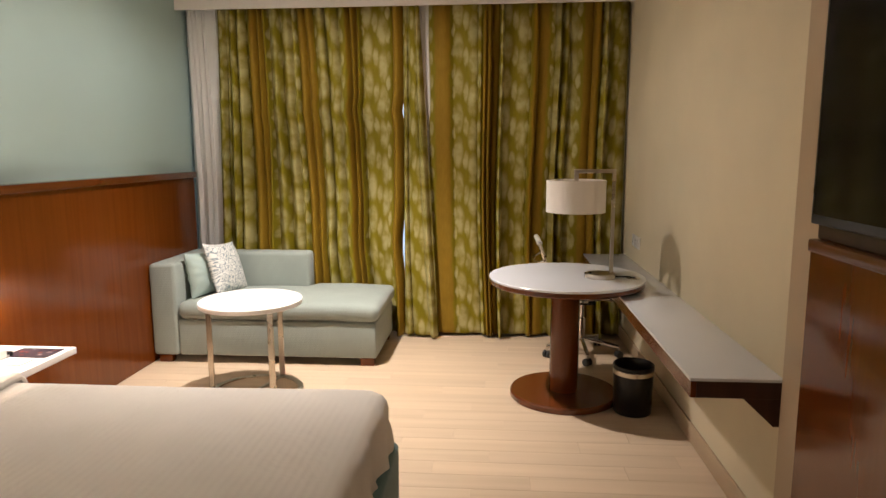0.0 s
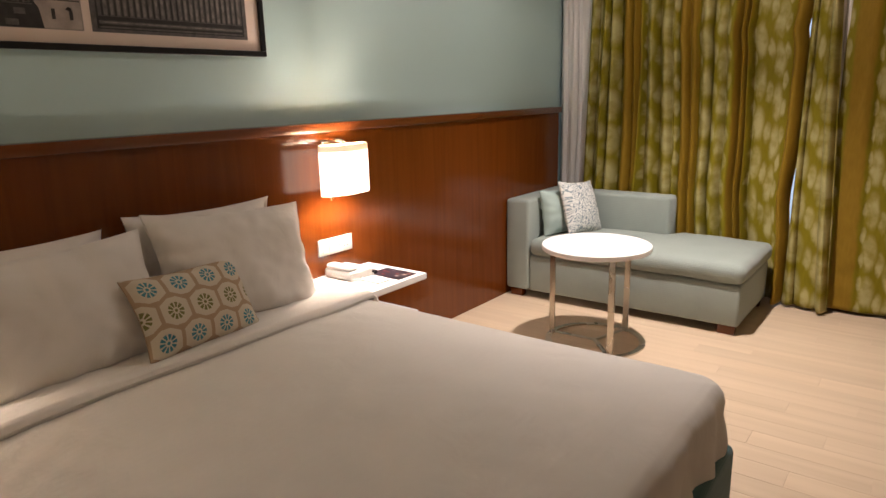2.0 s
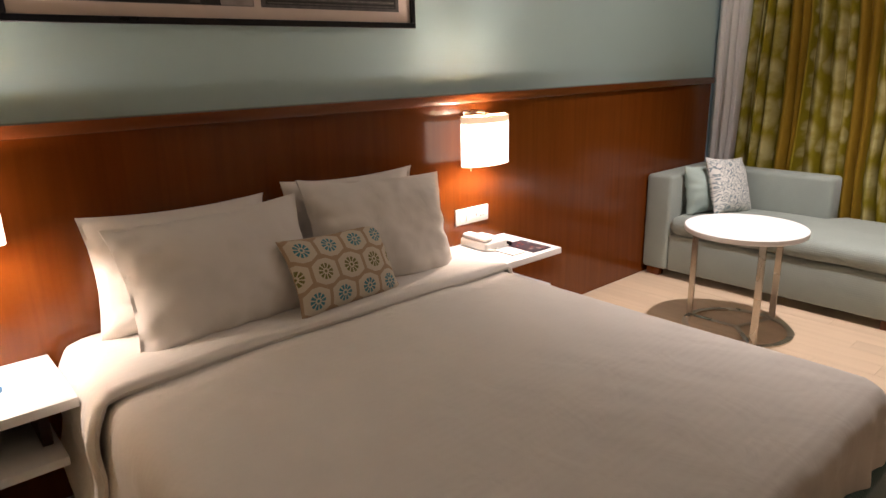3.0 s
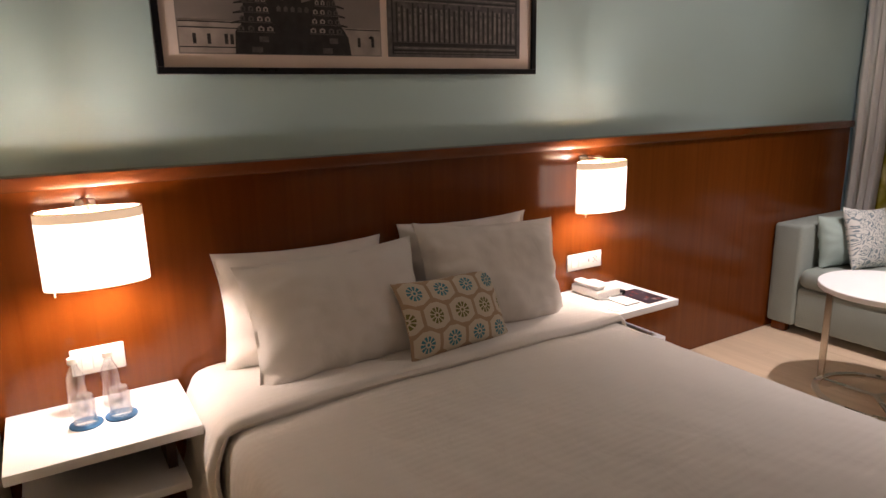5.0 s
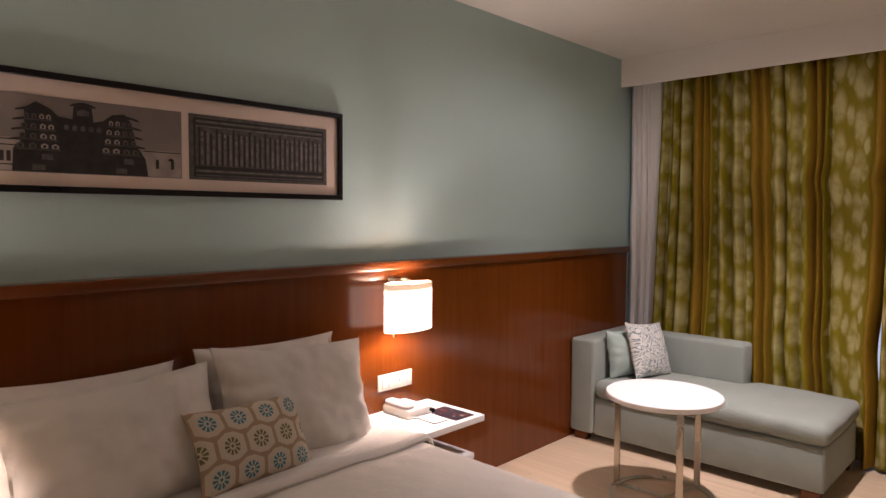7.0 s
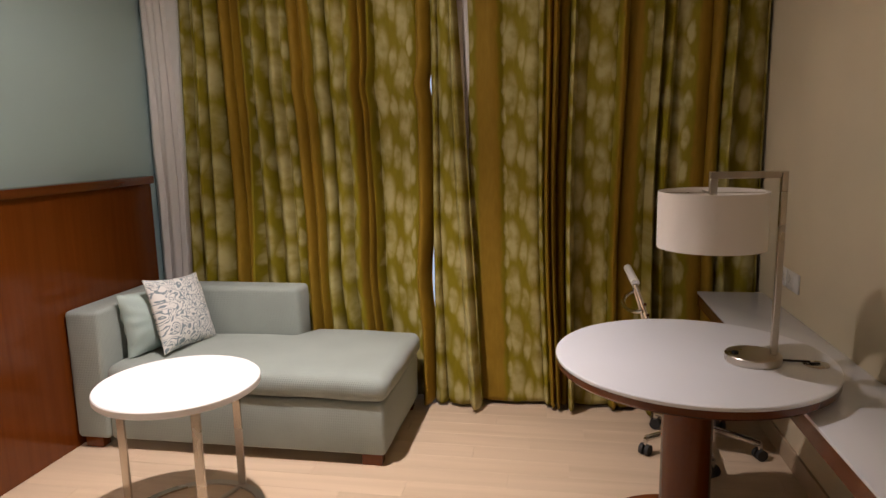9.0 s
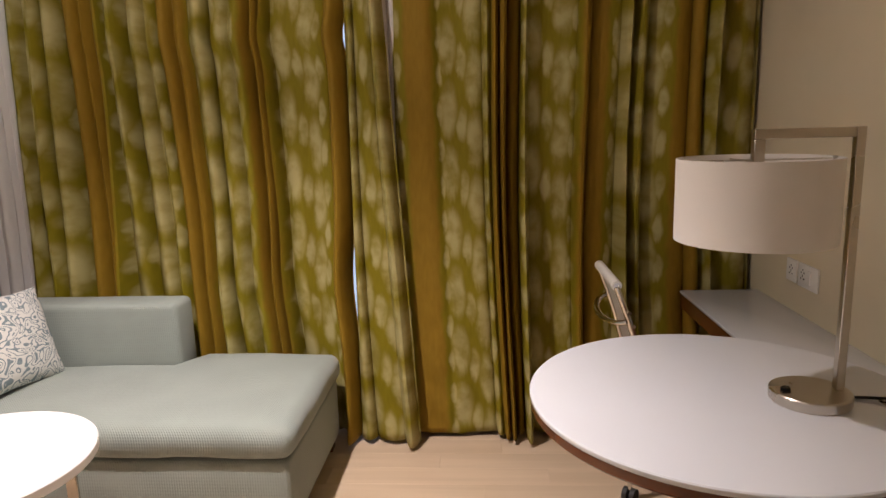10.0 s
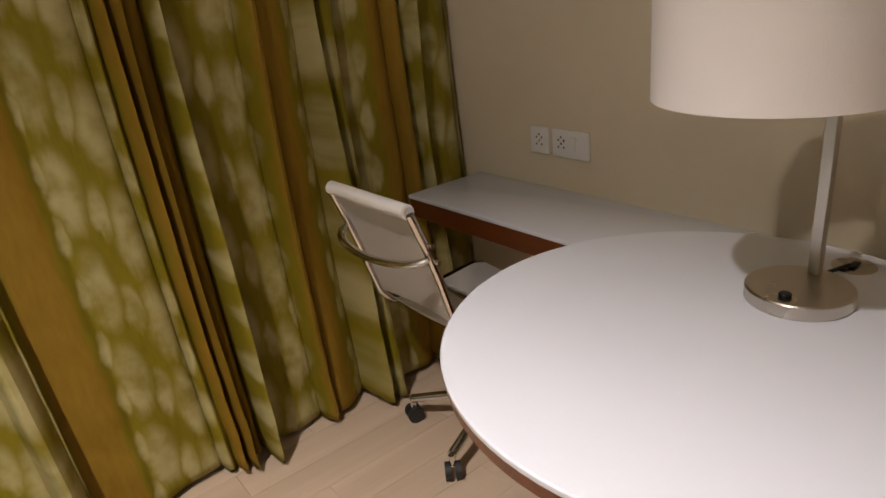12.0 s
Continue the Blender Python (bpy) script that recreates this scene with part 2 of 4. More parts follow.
def clear(name, tint=(1, 1, 1), gloss=0.12):
    """Thin clear glass or plastic: mostly see-through, with a bright gloss."""
    m = bpy.data.materials.new(name)
    m.use_nodes = True
    nt = m.node_tree
    see, shine, mix = nt.nodes.new("ShaderNodeBsdfTransparent"), nt.nodes.new("ShaderNodeBsdfGlossy"), nt.nodes.new("ShaderNodeMixShader")
    see.inputs["Color"].default_value = (*tint, 1)
    shine.inputs["Roughness"].default_value = 0.08
    edge = nt.nodes.new("ShaderNodeLayerWeight")
    edge.inputs["Blend"].default_value = 0.25
    nt.links.new(smooth_range(nt, edge.outputs["Facing"], 0.0, 1.0, gloss, 0.75), mix.inputs[0])
    nt.links.new(see.outputs[0], mix.inputs[1])
    nt.links.new(shine.outputs[0], mix.inputs[2])
    nt.links.new(mix.outputs[0], nt.nodes["Material Output"].inputs["Surface"])
    return m


CURTAIN_OLIVE_A, CURTAIN_OLIVE_B = (0.168, 0.132, 0.003), (0.246, 0.199, 0.008)
CURTAIN_GOLD_A, CURTAIN_GOLD_B = (0.215, 0.122, 0.007), (0.295, 0.178, 0.016)
CURTAIN_PALE = (0.43, 0.375, 0.165)
MINT = mat("mint_paint", (0.44, 0.595, 0.585), 0.7, vary=0.02, scale=1.5, grain=0.12, grain_scale=260)
CREAM = mat("cream_wallpaper", (0.69, 0.60, 0.43), 0.75, vary=0.03, scale=3, grain=0.25, grain_scale=340)
CEILING = mat("ceiling_paint", (0.80, 0.77, 0.73), 0.8, vary=0.02, scale=2, grain=0.08, grain_scale=200)
VENEER = wood("cherry_veneer", (0.118, 0.026, 0.003), (0.152, 0.037, 0.005), 0.17, "Z", 1.1, coat=0.03, grain=0.010)
VENEER.node_tree.nodes["Principled BSDF"].inputs["Specular IOR Level"].default_value = 0.42
VENEER_Y = wood("cherry_edge", (0.095, 0.023, 0.0045), (0.140, 0.037, 0.008), 0.25, "Y", 0.7, coat=0.3, grain=0.05)
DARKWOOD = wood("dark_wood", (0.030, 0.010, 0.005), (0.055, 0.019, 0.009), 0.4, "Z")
PLANK = wood("oak_plank", (0.55, 0.42, 0.29), (0.64, 0.50, 0.36), 0.42, "X", 0.7, random=0.05, grain=0.06)
SKIRT = mat("skirting_paint", (0.48, 0.36, 0.24), 0.5, vary=0.05, scale=4)
WHITE = mat("white_laminate", (0.83, 0.83, 0.83), 0.48, vary=0.02, scale=3)
QUARTZ = mat("white_glass_top", (0.75, 0.78, 0.84), 0.10, vary=0.015, scale=3, coat=0.3)
PLASTIC = mat("white_plastic", (0.80, 0.78, 0.74), 0.35, vary=0.02)
LINEN = mat("white_linen", (0.74, 0.70, 0.65), 0.85, vary=0.03, scale=4, grain=0.25, grain_scale=420, sheen=0.15)
DUVET = mat("satin_stripe_linen", (0.74, 0.70, 0.65), 0.8, vary=0.03, scale=4, sheen=0.15)
dn = DUVET.node_tree
stripes, creases, height, dbump = dn.nodes.new("ShaderNodeTexWave"), dn.nodes.new("ShaderNodeTexNoise"), dn.nodes.new("ShaderNodeMath"), dn.nodes.new("ShaderNodeBump")
stripes.bands_direction = "X"
stripes.inputs["Scale"].default_value, stripes.inputs["Distortion"].default_value = 11.0, 0.6
creases.inputs["Scale"].default_value, creases.inputs["Detail"].default_value, creases.inputs["Distortion"].default_value = 7.0, 4, 1.2
height.operation = "MULTIPLY_ADD"
height.inputs[1].default_value = 6.5
dbump.inputs["Strength"].default_value, dbump.inputs["Distance"].default_value = 0.30, 0.0022
for a, b in ((dn.nodes["Texture Coordinate"].outputs["Object"], stripes.inputs["Vector"]), (dn.nodes["Texture Coordinate"].outputs["Object"], creases.inputs["Vector"]),
             (creases.outputs["Fac"], height.inputs[0]), (stripes.outputs["Fac"], height.inputs[2]), (height.outputs[0], dbump.inputs["Height"]), (dbump.outputs[0], dn.nodes["Principled BSDF"].inputs["Normal"])):
    dn.links.new(a, b)
SHEER = mat("white_lining", (0.74, 0.72, 0.70), 0.85, vary=0.03, scale=4, grain=0.2, grain_scale=300)
SOFA = ribbed_cloth("sofa_cloth", (0.285, 0.33, 0.30), 0.009)
TEAL = ribbed_cloth("bed_base_cloth", (0.05, 0.13, 0.13))
PALE_TEAL = mat("pale_teal_satin", (0.36, 0.46, 0.43), 0.5, vary=0.06, scale=5, grain=0.2, grain_scale=150, sheen=0.3)
STEEL = mat("brushed_steel", (0.55, 0.50, 0.43), 0.28, 1.0, 0.015, 3, 0.02, 300)
CHROME = mat("chrome", (0.72, 0.70, 0.67), 0.09, 1.0, 0.02)
BLACK = mat("black_plastic", (0.006, 0.006, 0.007), 0.3, vary=0.1)
BLACK.node_tree.nodes["Principled BSDF"].inputs["Specular IOR Level"].default_value = 0.3
SCREEN = mat("tv_glass", (0.004, 0.005, 0.010), 0.10, vary=0.05)
SCREEN.node_tree.nodes["Principled BSDF"].inputs["Specular IOR Level"].default_value = 0.2
RUBBER = mat("dark_rubber", (0.02, 0.02, 0.02), 0.6)
PAPER = mat("paper", (0.74, 0.74, 0.72), 0.7, vary=0.02)
INK = mat("printed_ink", (0.025, 0.018, 0.03), 0.4, vary=0.3, scale=40)
RED = mat("printed_red", (0.30, 0.07, 0.05), 0.5)
GREY = mat("printed_grey", (0.25, 0.25, 0.27), 0.6)
BLUE = mat("blue_coaster", (0.03, 0.16, 0.34), 0.5, vary=0.1)
MOUNT = mat("picture_mount", (0.68, 0.57, 0.50), 0.8, vary=0.02)
PHOTO_SKY = mat("photo_sky", (0.21, 0.18, 0.165), 0.5, vary=0.25, scale=3)
PHOTO_DARK = mat("photo_dark", (0.018, 0.016, 0.016), 0.5, vary=0.5, scale=30)
PHOTO_MID = mat("photo_mid", (0.085, 0.075, 0.07), 0.5, vary=0.4, scale=35)
PHOTO_LIGHT = mat("photo_light", (0.33, 0.28, 0.25), 0.5, vary=0.2, scale=20)
SHADE_LIT = glow("lit_shade", (1.0, 0.86, 0.68), 4.6)
SHADE_BAND = glow("lit_shade_band", (1.0, 0.74, 0.46), 0.9)
SHADE_OFF = mat("cream_shade", (0.78, 0.74, 0.69), 0.85, vary=0.02, grain=0.15, grain_scale=350)
LED = glow("red_led", (1.0, 0.12, 0.05), 3.0)
GLASS = clear("clear_glass", gloss=0.2)
WINDOW_GLASS = clear("window_glass", (0.9, 0.95, 1.0))
IKAT = curtain_cloth()
SCROLL = scroll_cloth()
FLOWER = flower_cloth()

# ---- mesh helpers ----
PLACE = {}


def thing(name, at, label, category, group="", kind=""):
    """An empty at the thing's base, to which its parts belong."""
    ob = new(name)
    ob.empty_display_size = 0.05
    ob.location = at
    PLACE[ob] = Matrix.Translation(at)
    return tagged(ob, label, category, group, kind)


def part(name, bm, material, parent=None, label="", smooth=True):
    """Links a bmesh as one mesh object under a thing or a part; coordinates are the room's."""
    me = bpy.data.meshes.new(name)
    bm.normal_update()
    bm.to_mesh(me)
    bm.free()
    me.materials.append(material)
    if smooth:
        for f in me.polygons:
            f.use_smooth = True
        me.set_sharp_from_angle(angle=radians(38))
    ob = new(name, me)
    if parent is not None:
        ob.parent = parent
        ob.matrix_parent_inverse = PLACE.get(parent, Matrix.Identity(4)).inverted()
    if label:
        ob["label"] = label
    return ob


def box(x0, x1, y0, y1, z0, z1, bevel=0.0, seg=2, bm=None):
    bm = bm or bmesh.new()
    made = bmesh.ops.create_cube(bm, size=1, matrix=Matrix.LocRotScale(((x0 + x1) / 2, (y0 + y1) / 2, (z0 + z1) / 2), None, (abs(x1 - x0), abs(y1 - y0), abs(z1 - z0))))
    if bevel:
        edges = list({e for v in made["verts"] for e in v.link_edges})
        bmesh.ops.bevel(bm, geom=edges, offset=bevel, segments=seg, affect="EDGES", profile=0.5)
    return bm


def lathe(profile, centre, n=48, bm=None, scale=(1, 1)):
    """Turns (radius, height) pairs about a vertical axis."""
    bm = bm or bmesh.new()
    cx, cy, cz = centre
    rings = []
    for r, z in profile:
        if r < 1e-5:
            rings.append([bm.verts.new((cx, cy, cz + z))])
        else:
            rings.append([bm.verts.new((cx + r * scale[0] * math.cos(2 * math.pi * i / n), cy + r * scale[1] * math.sin(2 * math.pi * i / n), cz + z)) for i in range(n)])
    for a, b in zip(rings, rings[1:]):
        for i in range(n):
            j = (i + 1) % n
            quad = [a[i % len(a)], a[j % len(a)], b[j % len(b)], b[i % len(b)]]
            quad = list(dict.fromkeys(quad))
            if len(quad) > 2:
                bm.faces.new(quad)
    bmesh.ops.recalc_face_normals(bm, faces=bm.faces)
    return bm


def tube(points, radius, n=10, bm=None, flat=1.0):
    """A bent rod through the points; flat squeezes it across its second axis."""
    bm = bm or bmesh.new()
    pts = [Vector(p) for p in points]
    rings = []
    for i, p in enumerate(pts):
        d = (pts[min(i + 1, len(pts) - 1)] - pts[max(i - 1, 0)]).normalized()
        side = d.cross(Vector((0, 0, 1)))
        side = side.normalized() if side.length > 0.05 else Vector((1, 0, 0))
        up = side.cross(d).normalized()
        rings.append([bm.verts.new(p + side * radius * math.cos(2 * math.pi * k / n) + up * radius * flat * math.sin(2 * math.pi * k / n)) for k in range(n)])
    for a, b in zip(rings, rings[1:]):
        for k in range(n):
            bm.faces.new((a[k], a[(k + 1) % n], b[(k + 1) % n], b[k]))
    bm.faces.new(rings[0][::-1])
    bm.faces.new(rings[-1])
    bmesh.ops.recalc_face_normals(bm, faces=bm.faces)
    return bm


def pillow(width, height, thick, m, wrinkle=0.006, flange=0.0, seed=0, n=30):
    """A stuffed cushion in its own plane (x across, z up, y thick), set at m, with UVs in metres."""
    bm = bmesh.new()
    uv = bm.loops.layers.uv.new("UVMap")
    grids = []
    for sign in (-1, 1):
        g = []
        for j in range(n + 1):
            line = []
            for i in range(n + 1):
                a, b = 2 * i / n - 1, 2 * j / n - 1
                pull = 0.085
                x = a * width / 2 * (1 - pull * (1 - b * b) * abs(a))
                z = b * height / 2 * (1 - pull * (1 - a * a) * abs(b))
                inner = 1 - flange
                fa, fb = min(1, abs(a) / inner), min(1, abs(b) / inner)
                t = thick / 2 * ((1 - fa ** 2.6) ** 0.55) * ((1 - fb ** 2.6) ** 0.55)
                w = noise.fractal(Vector((x * 5 + seed, z * 5 - seed, sign * 3.0)), 1.0, 2.0, 3) * wrinkle
                radial = math.sin(math.atan2(b, a) * 13 + seed + noise.noise(Vector((x * 4, z * 4, seed))) * 4) * wrinkle * 0.45 * max(abs(a), abs(b)) ** 3
                crease = noise.noise(Vector((x * 3 + z * 4 + seed, z * 21 - x * 5, sign * 2.0 + seed))) * wrinkle * 0.55 * (0.25 + 0.75 * abs(a) ** 1.5)
                y = sign * (t + 0.003) + (w + radial + crease) * (1 if t > 0.004 else 0.35)
                line.append(bm.verts.new(m @ Vector((x, y, z))))
            g.append(line)
        grids.append(g)
    for sign, g in zip((-1, 1), grids):
        for j in range(n):
            for i in range(n):
                q = [g[j][i], g[j][i + 1], g[j + 1][i + 1], g[j + 1][i]]
                st = [(i, j), (i + 1, j), (i + 1, j + 1), (i, j + 1)]
                if sign > 0:
                    q, st = q[::-1], st[::-1]
                f = bm.faces.new(q)
                for loop, (s, t) in zip(f.loops, st):
                    loop[uv].uv = (s / n * width, t / n * height)
    border = [(0, i) for i in range(n)] + [(j, n) for j in range(n)] + [(n, i) for i in range(n, 0, -1)] + [(j, 0) for j in range(n, 0, -1)]
    for (j0, i0), (j1, i1) in zip(border, border[1:] + border[:1]):
        f = bm.faces.new((grids[1][j0][i0], grids[1][j1][i1], grids[0][j1][i1], grids[0][j0][i0]))
    bmesh.ops.recalc_face_normals(bm, faces=bm.faces)
    return bm


def structure(name, bm, material, label, category, smooth=False):
    return tagged(part(name, bm, material, smooth=smooth), label, category, kind="structure")


# ---- room ----
T = 0.15
structure("wall_west", box(WEST - T, WEST, 0.30, NORTH, 0, CEIL), MINT, "pale mint painted wall above wood panelling", "wall")
structure("wall_east", box(EAST, EAST + T, SOUTH, NORTH, 0, CEIL), CREAM, "cream papered wall behind the long bench", "wall")
structure("wall_bath", box(WEST - T, -0.75, 0.30, 0.452, 0, CEIL), CREAM, "cream partition wall beside the bedside table", "wall")
structure("wall_entry", box(-0.90, -0.75, SOUTH, 0.30, 0, CEIL), CREAM, "plain cream wall of the entrance passage", "wall")
structure("wall_south", box(-0.90, EAST + T, SOUTH - T, SOUTH, 0, CEIL), CREAM, "plain cream wall at the entrance", "wall")
structure("ceiling", box(WEST - T, EAST + T, SOUTH - T, NORTH + T, CEIL, CEIL + 0.1), CEILING, "plain white plastered ceiling", "ceiling")
wall_n = bmesh.new()
WX0, WX1, WZ0, WZ1 = -1.9, 0.9, 0.12, 2.45
for b in ((WEST - T, WX0, 0, CEIL), (WX1, EAST + T, 0, CEIL), (WX0, WX1, 0, WZ0), (WX0, WX1, WZ1, CEIL)):
    box(b[0], b[1], NORTH, NORTH + T, b[2], b[3], bm=wall_n)
structure("wall_north", wall_n, CREAM, "window wall hidden behind the curtains", "wall")
win = thing("window_1", (-0.5, NORTH + 0.07, WZ0), "wide window behind drawn curtains", "window", kind="structure")
fr = bmesh.new()
for b in ((WX0, WX0 + 0.05, WZ0, WZ1), (WX1 - 0.05, WX1, WZ0, WZ1), (WX0 + 0.05, WX1 - 0.05, WZ0, WZ0 + 0.05), (WX0 + 0.05, WX1 - 0.05, WZ1 - 0.05, WZ1), (-1.03, -0.97, WZ0 + 0.05, WZ1 - 0.05)):
    box(b[0] + 0.001, b[1] - 0.001, NORTH + 0.05, NORTH + 0.10, b[2] + 0.001, b[3] - 0.001, bm=fr)
part("window_frame", fr, WHITE, win, smooth=False)
for b in ((WX0 + 0.05, -1.03), (-0.97, WX1 - 0.05)):
    pane = part("pane", box(b[0], b[1], NORTH + 0.07, NORTH + 0.076, WZ0 + 0.05, WZ1 - 0.05), WINDOW_GLASS, win, smooth=False)
    pane.visible_shadow = False
daylight = glow("hazy_daylight", (0.72, 0.85, 1.0), 1.1)
structure("backdrop", box(-7, 6, 9.0, 9.02, -3, 7), daylight, "bright hazy daylight outside the window", "backdrop")
# curtain box under the ceiling
structure("pelmet", box(WEST + 0.002, EAST - 0.002, 5.517, 5.537, 2.61, CEIL, 0.002, 1), CEILING, "white boxed curtain pelmet under the ceiling", "pelmet")

# skirting on the desk wall
structure("baseboard", box(EAST - 0.014, EAST, 2.642, NORTH, 0.001, 0.10, 0.003), SKIRT, "tan wooden skirting board along the wall", "baseboard", True)

# wood panelling behind the bed
hb = thing("headboard_panelling", (WEST, 3.0, 0), "glossy reddish-brown veneered wall panelling with a ledge", "headboard", kind="structure")
part("panel", box(WEST + 0.001, HB, 0.454, 5.550, 0.002, 1.300), VENEER, hb, smooth=False)
part("ledge", box(WEST + 0.001, HB + 0.027, 0.454, 5.553, 1.302, 1.348, 0.006), VENEER_Y, hb, "wooden capping ledge")


# ---- curtains ----
def curtain(name, edge_l, edge_r, base, z_top, z_bottom, label, material, group, waves=0.13, depth=0.04, seed=0, offset=0.0, fullness=1.55, flare=0.05, slant=0.0):
    """A hanging cloth: flat stretches between clustered pleats that wander and fade on the way down, and a buckled hem.
    edge_l and edge_r give x from the height as a share of the drop."""
    rnd = random.Random(seed)
    nu, nv = int(abs(edge_r(0) - edge_l(0)) / 0.0075) + 8, 72
    knots, amps, skews, x = [0.0], [], [], 0.0
    width = abs(edge_r(0.5) - edge_l(0.5))
    while x < width:
        wide = rnd.random() < 0.22
        x += waves * (rnd.uniform(1.3, 2.2) if wide else rnd.uniform(0.3, 0.8))
        knots.append(x)
        amps.append(rnd.uniform(0.15, 0.45) if wide else rnd.uniform(0.45, 1.25))
        skews.append(rnd.uniform(0.6, 1.7))
    bm = bmesh.new()
    uv = bm.loops.layers.uv.new("UVMap")
    rows, k = [], 0
    spans = []
    for i in range(nu + 1):
        pos = i / nu * width
        while k < len(knots) - 2 and pos > knots[k + 1]:
            k += 1
        spans.append((pos, k, (pos - knots[k]) / (knots[k + 1] - knots[k])))
    for j in range(nv + 1):
        h = j / nv                       # 0 at the hem
        low = 1 - h
        hem = math.exp(-(h / 0.11) ** 2)
        line = []
        for i, (pos, k, f) in enumerate(spans):
            s = i / nu
            edge = min(1.0, 9 * s * (1 - s))
            ridge = max(0.0, math.sin(math.pi * min(1.0, max(0.0, f)) ** skews[k])) ** 0.75
            fade = 1 + 0.65 * noise.noise(Vector((k * 3.7 + seed, h * 2.2, 1.3)))
            fold = ridge * amps[k] * fade * 1.6 - 0.6 + 0.22 * math.sin(pos * 29 + seed + h * 1.7) + 0.5 * noise.noise(Vector((pos * 3.1, h * 0.9, seed + 2)))
            drift = noise.noise(Vector((pos * 1.7 + seed * 7, h * 1.1, seed))) * 0.075 + noise.noise(Vector((pos * 6 + seed, h * 2.0, 4))) * 0.016
            wander = (drift * low ** 0.8 + slant * low * math.sin(math.pi * s)) * edge
            y = base(s) - fold * depth * (0.7 + 0.55 * low) - flare * low ** 2.2
            y += noise.noise(Vector((pos * 8, h * 5, seed + 5))) * 0.012
            y += noise.noise(Vector((pos * 12 + h * 9, h * 26, seed + 9))) * (0.004 * low + 0.020 * hem)
            sag = noise.noise(Vector((pos * 7, 0, seed))) * 0.012 + 0.008 if j == 0 else 0
            line.append(bm.verts.new((edge_l(h) + (edge_r(h) - edge_l(h)) * s + wander, y, z_bottom + (z_top - z_bottom) * h + sag)))
        rows.append(line)
    for j in range(nv):
        for i in range(nu):
            face = bm.faces.new((rows[j][i], rows[j][i + 1], rows[j + 1][i + 1], rows[j + 1][i]))
            for loop, (a, b) in zip(face.loops, ((i, j), (i + 1, j), (i + 1, j + 1), (i, j + 1))):
                loop[uv].uv = (offset + a / nu * width * fullness, b / nv * (z_top - z_bottom))
    ob = part(name, bm, material)
    for f in ob.data.polygons:
        f.use_smooth = True
    thick = ob.modifiers.new("thickness", "SOLIDIFY")
    thick.thickness, thick.offset = 0.003, 1.0
    return tagged(ob, label, "curtain", group)


curtain("curtain", lambda h: -2.06 + 0.05 * h, lambda h: -0.497 - 0.028 * math.exp(-((h - 0.27) / 0.09) ** 2) - 0.020 * math.exp(-((h - 0.67) / 0.03) ** 2), lambda s: 5.625, 2.72, 0.015, "olive and gold ikat curtain drawn across the window", IKAT, "window curtains", 0.13, 0.060, 3, 0.12, slant=0.14, fullness=1.3)
curtain("curtain", lambda h: -0.503, lambda h: -0.222 - 0.155 * h, lambda s: 5.600 - 0.035 * s, 2.72, 0.015, "narrow olive ikat curtain edge hanging beside a gap", IKAT, "window curtains", 0.07, 0.046, 8, 0.16, 1.3, 0.09)
curtain("curtain", lambda h: -0.295 - 0.015 * h, lambda h: 1.235 + 0.01 * h, lambda s: 5.62 + 0.035 * s, 2.72, 0.015, "olive and gold ikat curtain pooling on the floor", IKAT, "window curtains", 0.10, 0.060, 21, 0.42, slant=0.0, flare=0.08, fullness=1.3)
curtain("sheer_curtain", lambda h: -2.275, lambda h: -1.86, lambda s: 5.665, 2.72, 0.02, "white lining curtain gathered at the wall", SHEER, "lining curtains", 0.06, 0.022, 5, flare=0.02)
curtain("sheer_curtain", lambda h: -0.45, lambda h: -0.27, lambda s: 5.645, 2.72, 0.02, "white lining edge showing between the patterned curtains", SHEER, "lining curtains", 0.08, 0.012, 25, flare=0.0)
curtain("sheer_curtain", lambda h: -1.80, lambda h: -0.575, lambda s: 5.735, 2.72, 0.02, "white lining curtain behind the patterned one", SHEER, "lining curtains", 0.11, 0.025, 15, flare=0.0)
curtain("sheer_curtain", lambda h: -0.515, lambda h: 1.20, lambda s: 5.735, 2.72, 0.02, "white lining curtain behind the patterned one", SHEER, "lining curtains", 0.11, 0.025, 16, flare=0.0)


# ---- bed ----
bed = thing("bed", (-1.2, 1.90, 0), "double bed with a teal upholstered base", "bed")
BX0, BX1, BY0, BY1 = -2.225, -0.175, 1.03, 2.785
part("base", box(BX0, -0.145, 1.07, 2.735, 0.07, 0.395, 0.025, 4), TEAL, bed, "dark teal upholstered base")
part("mattress", box(BX0, -0.24, 1.075, 2.73, 0.397, 0.555, 0.05, 4), LINEN, bed)
for lx in (-2.1, -0.35):
    for ly in (1.2, 2.6):
        part("leg", box(lx - 0.03, lx + 0.03, ly - 0.03, ly + 0.03, 0, 0.072, 0.004), DARKWOOD, bed)


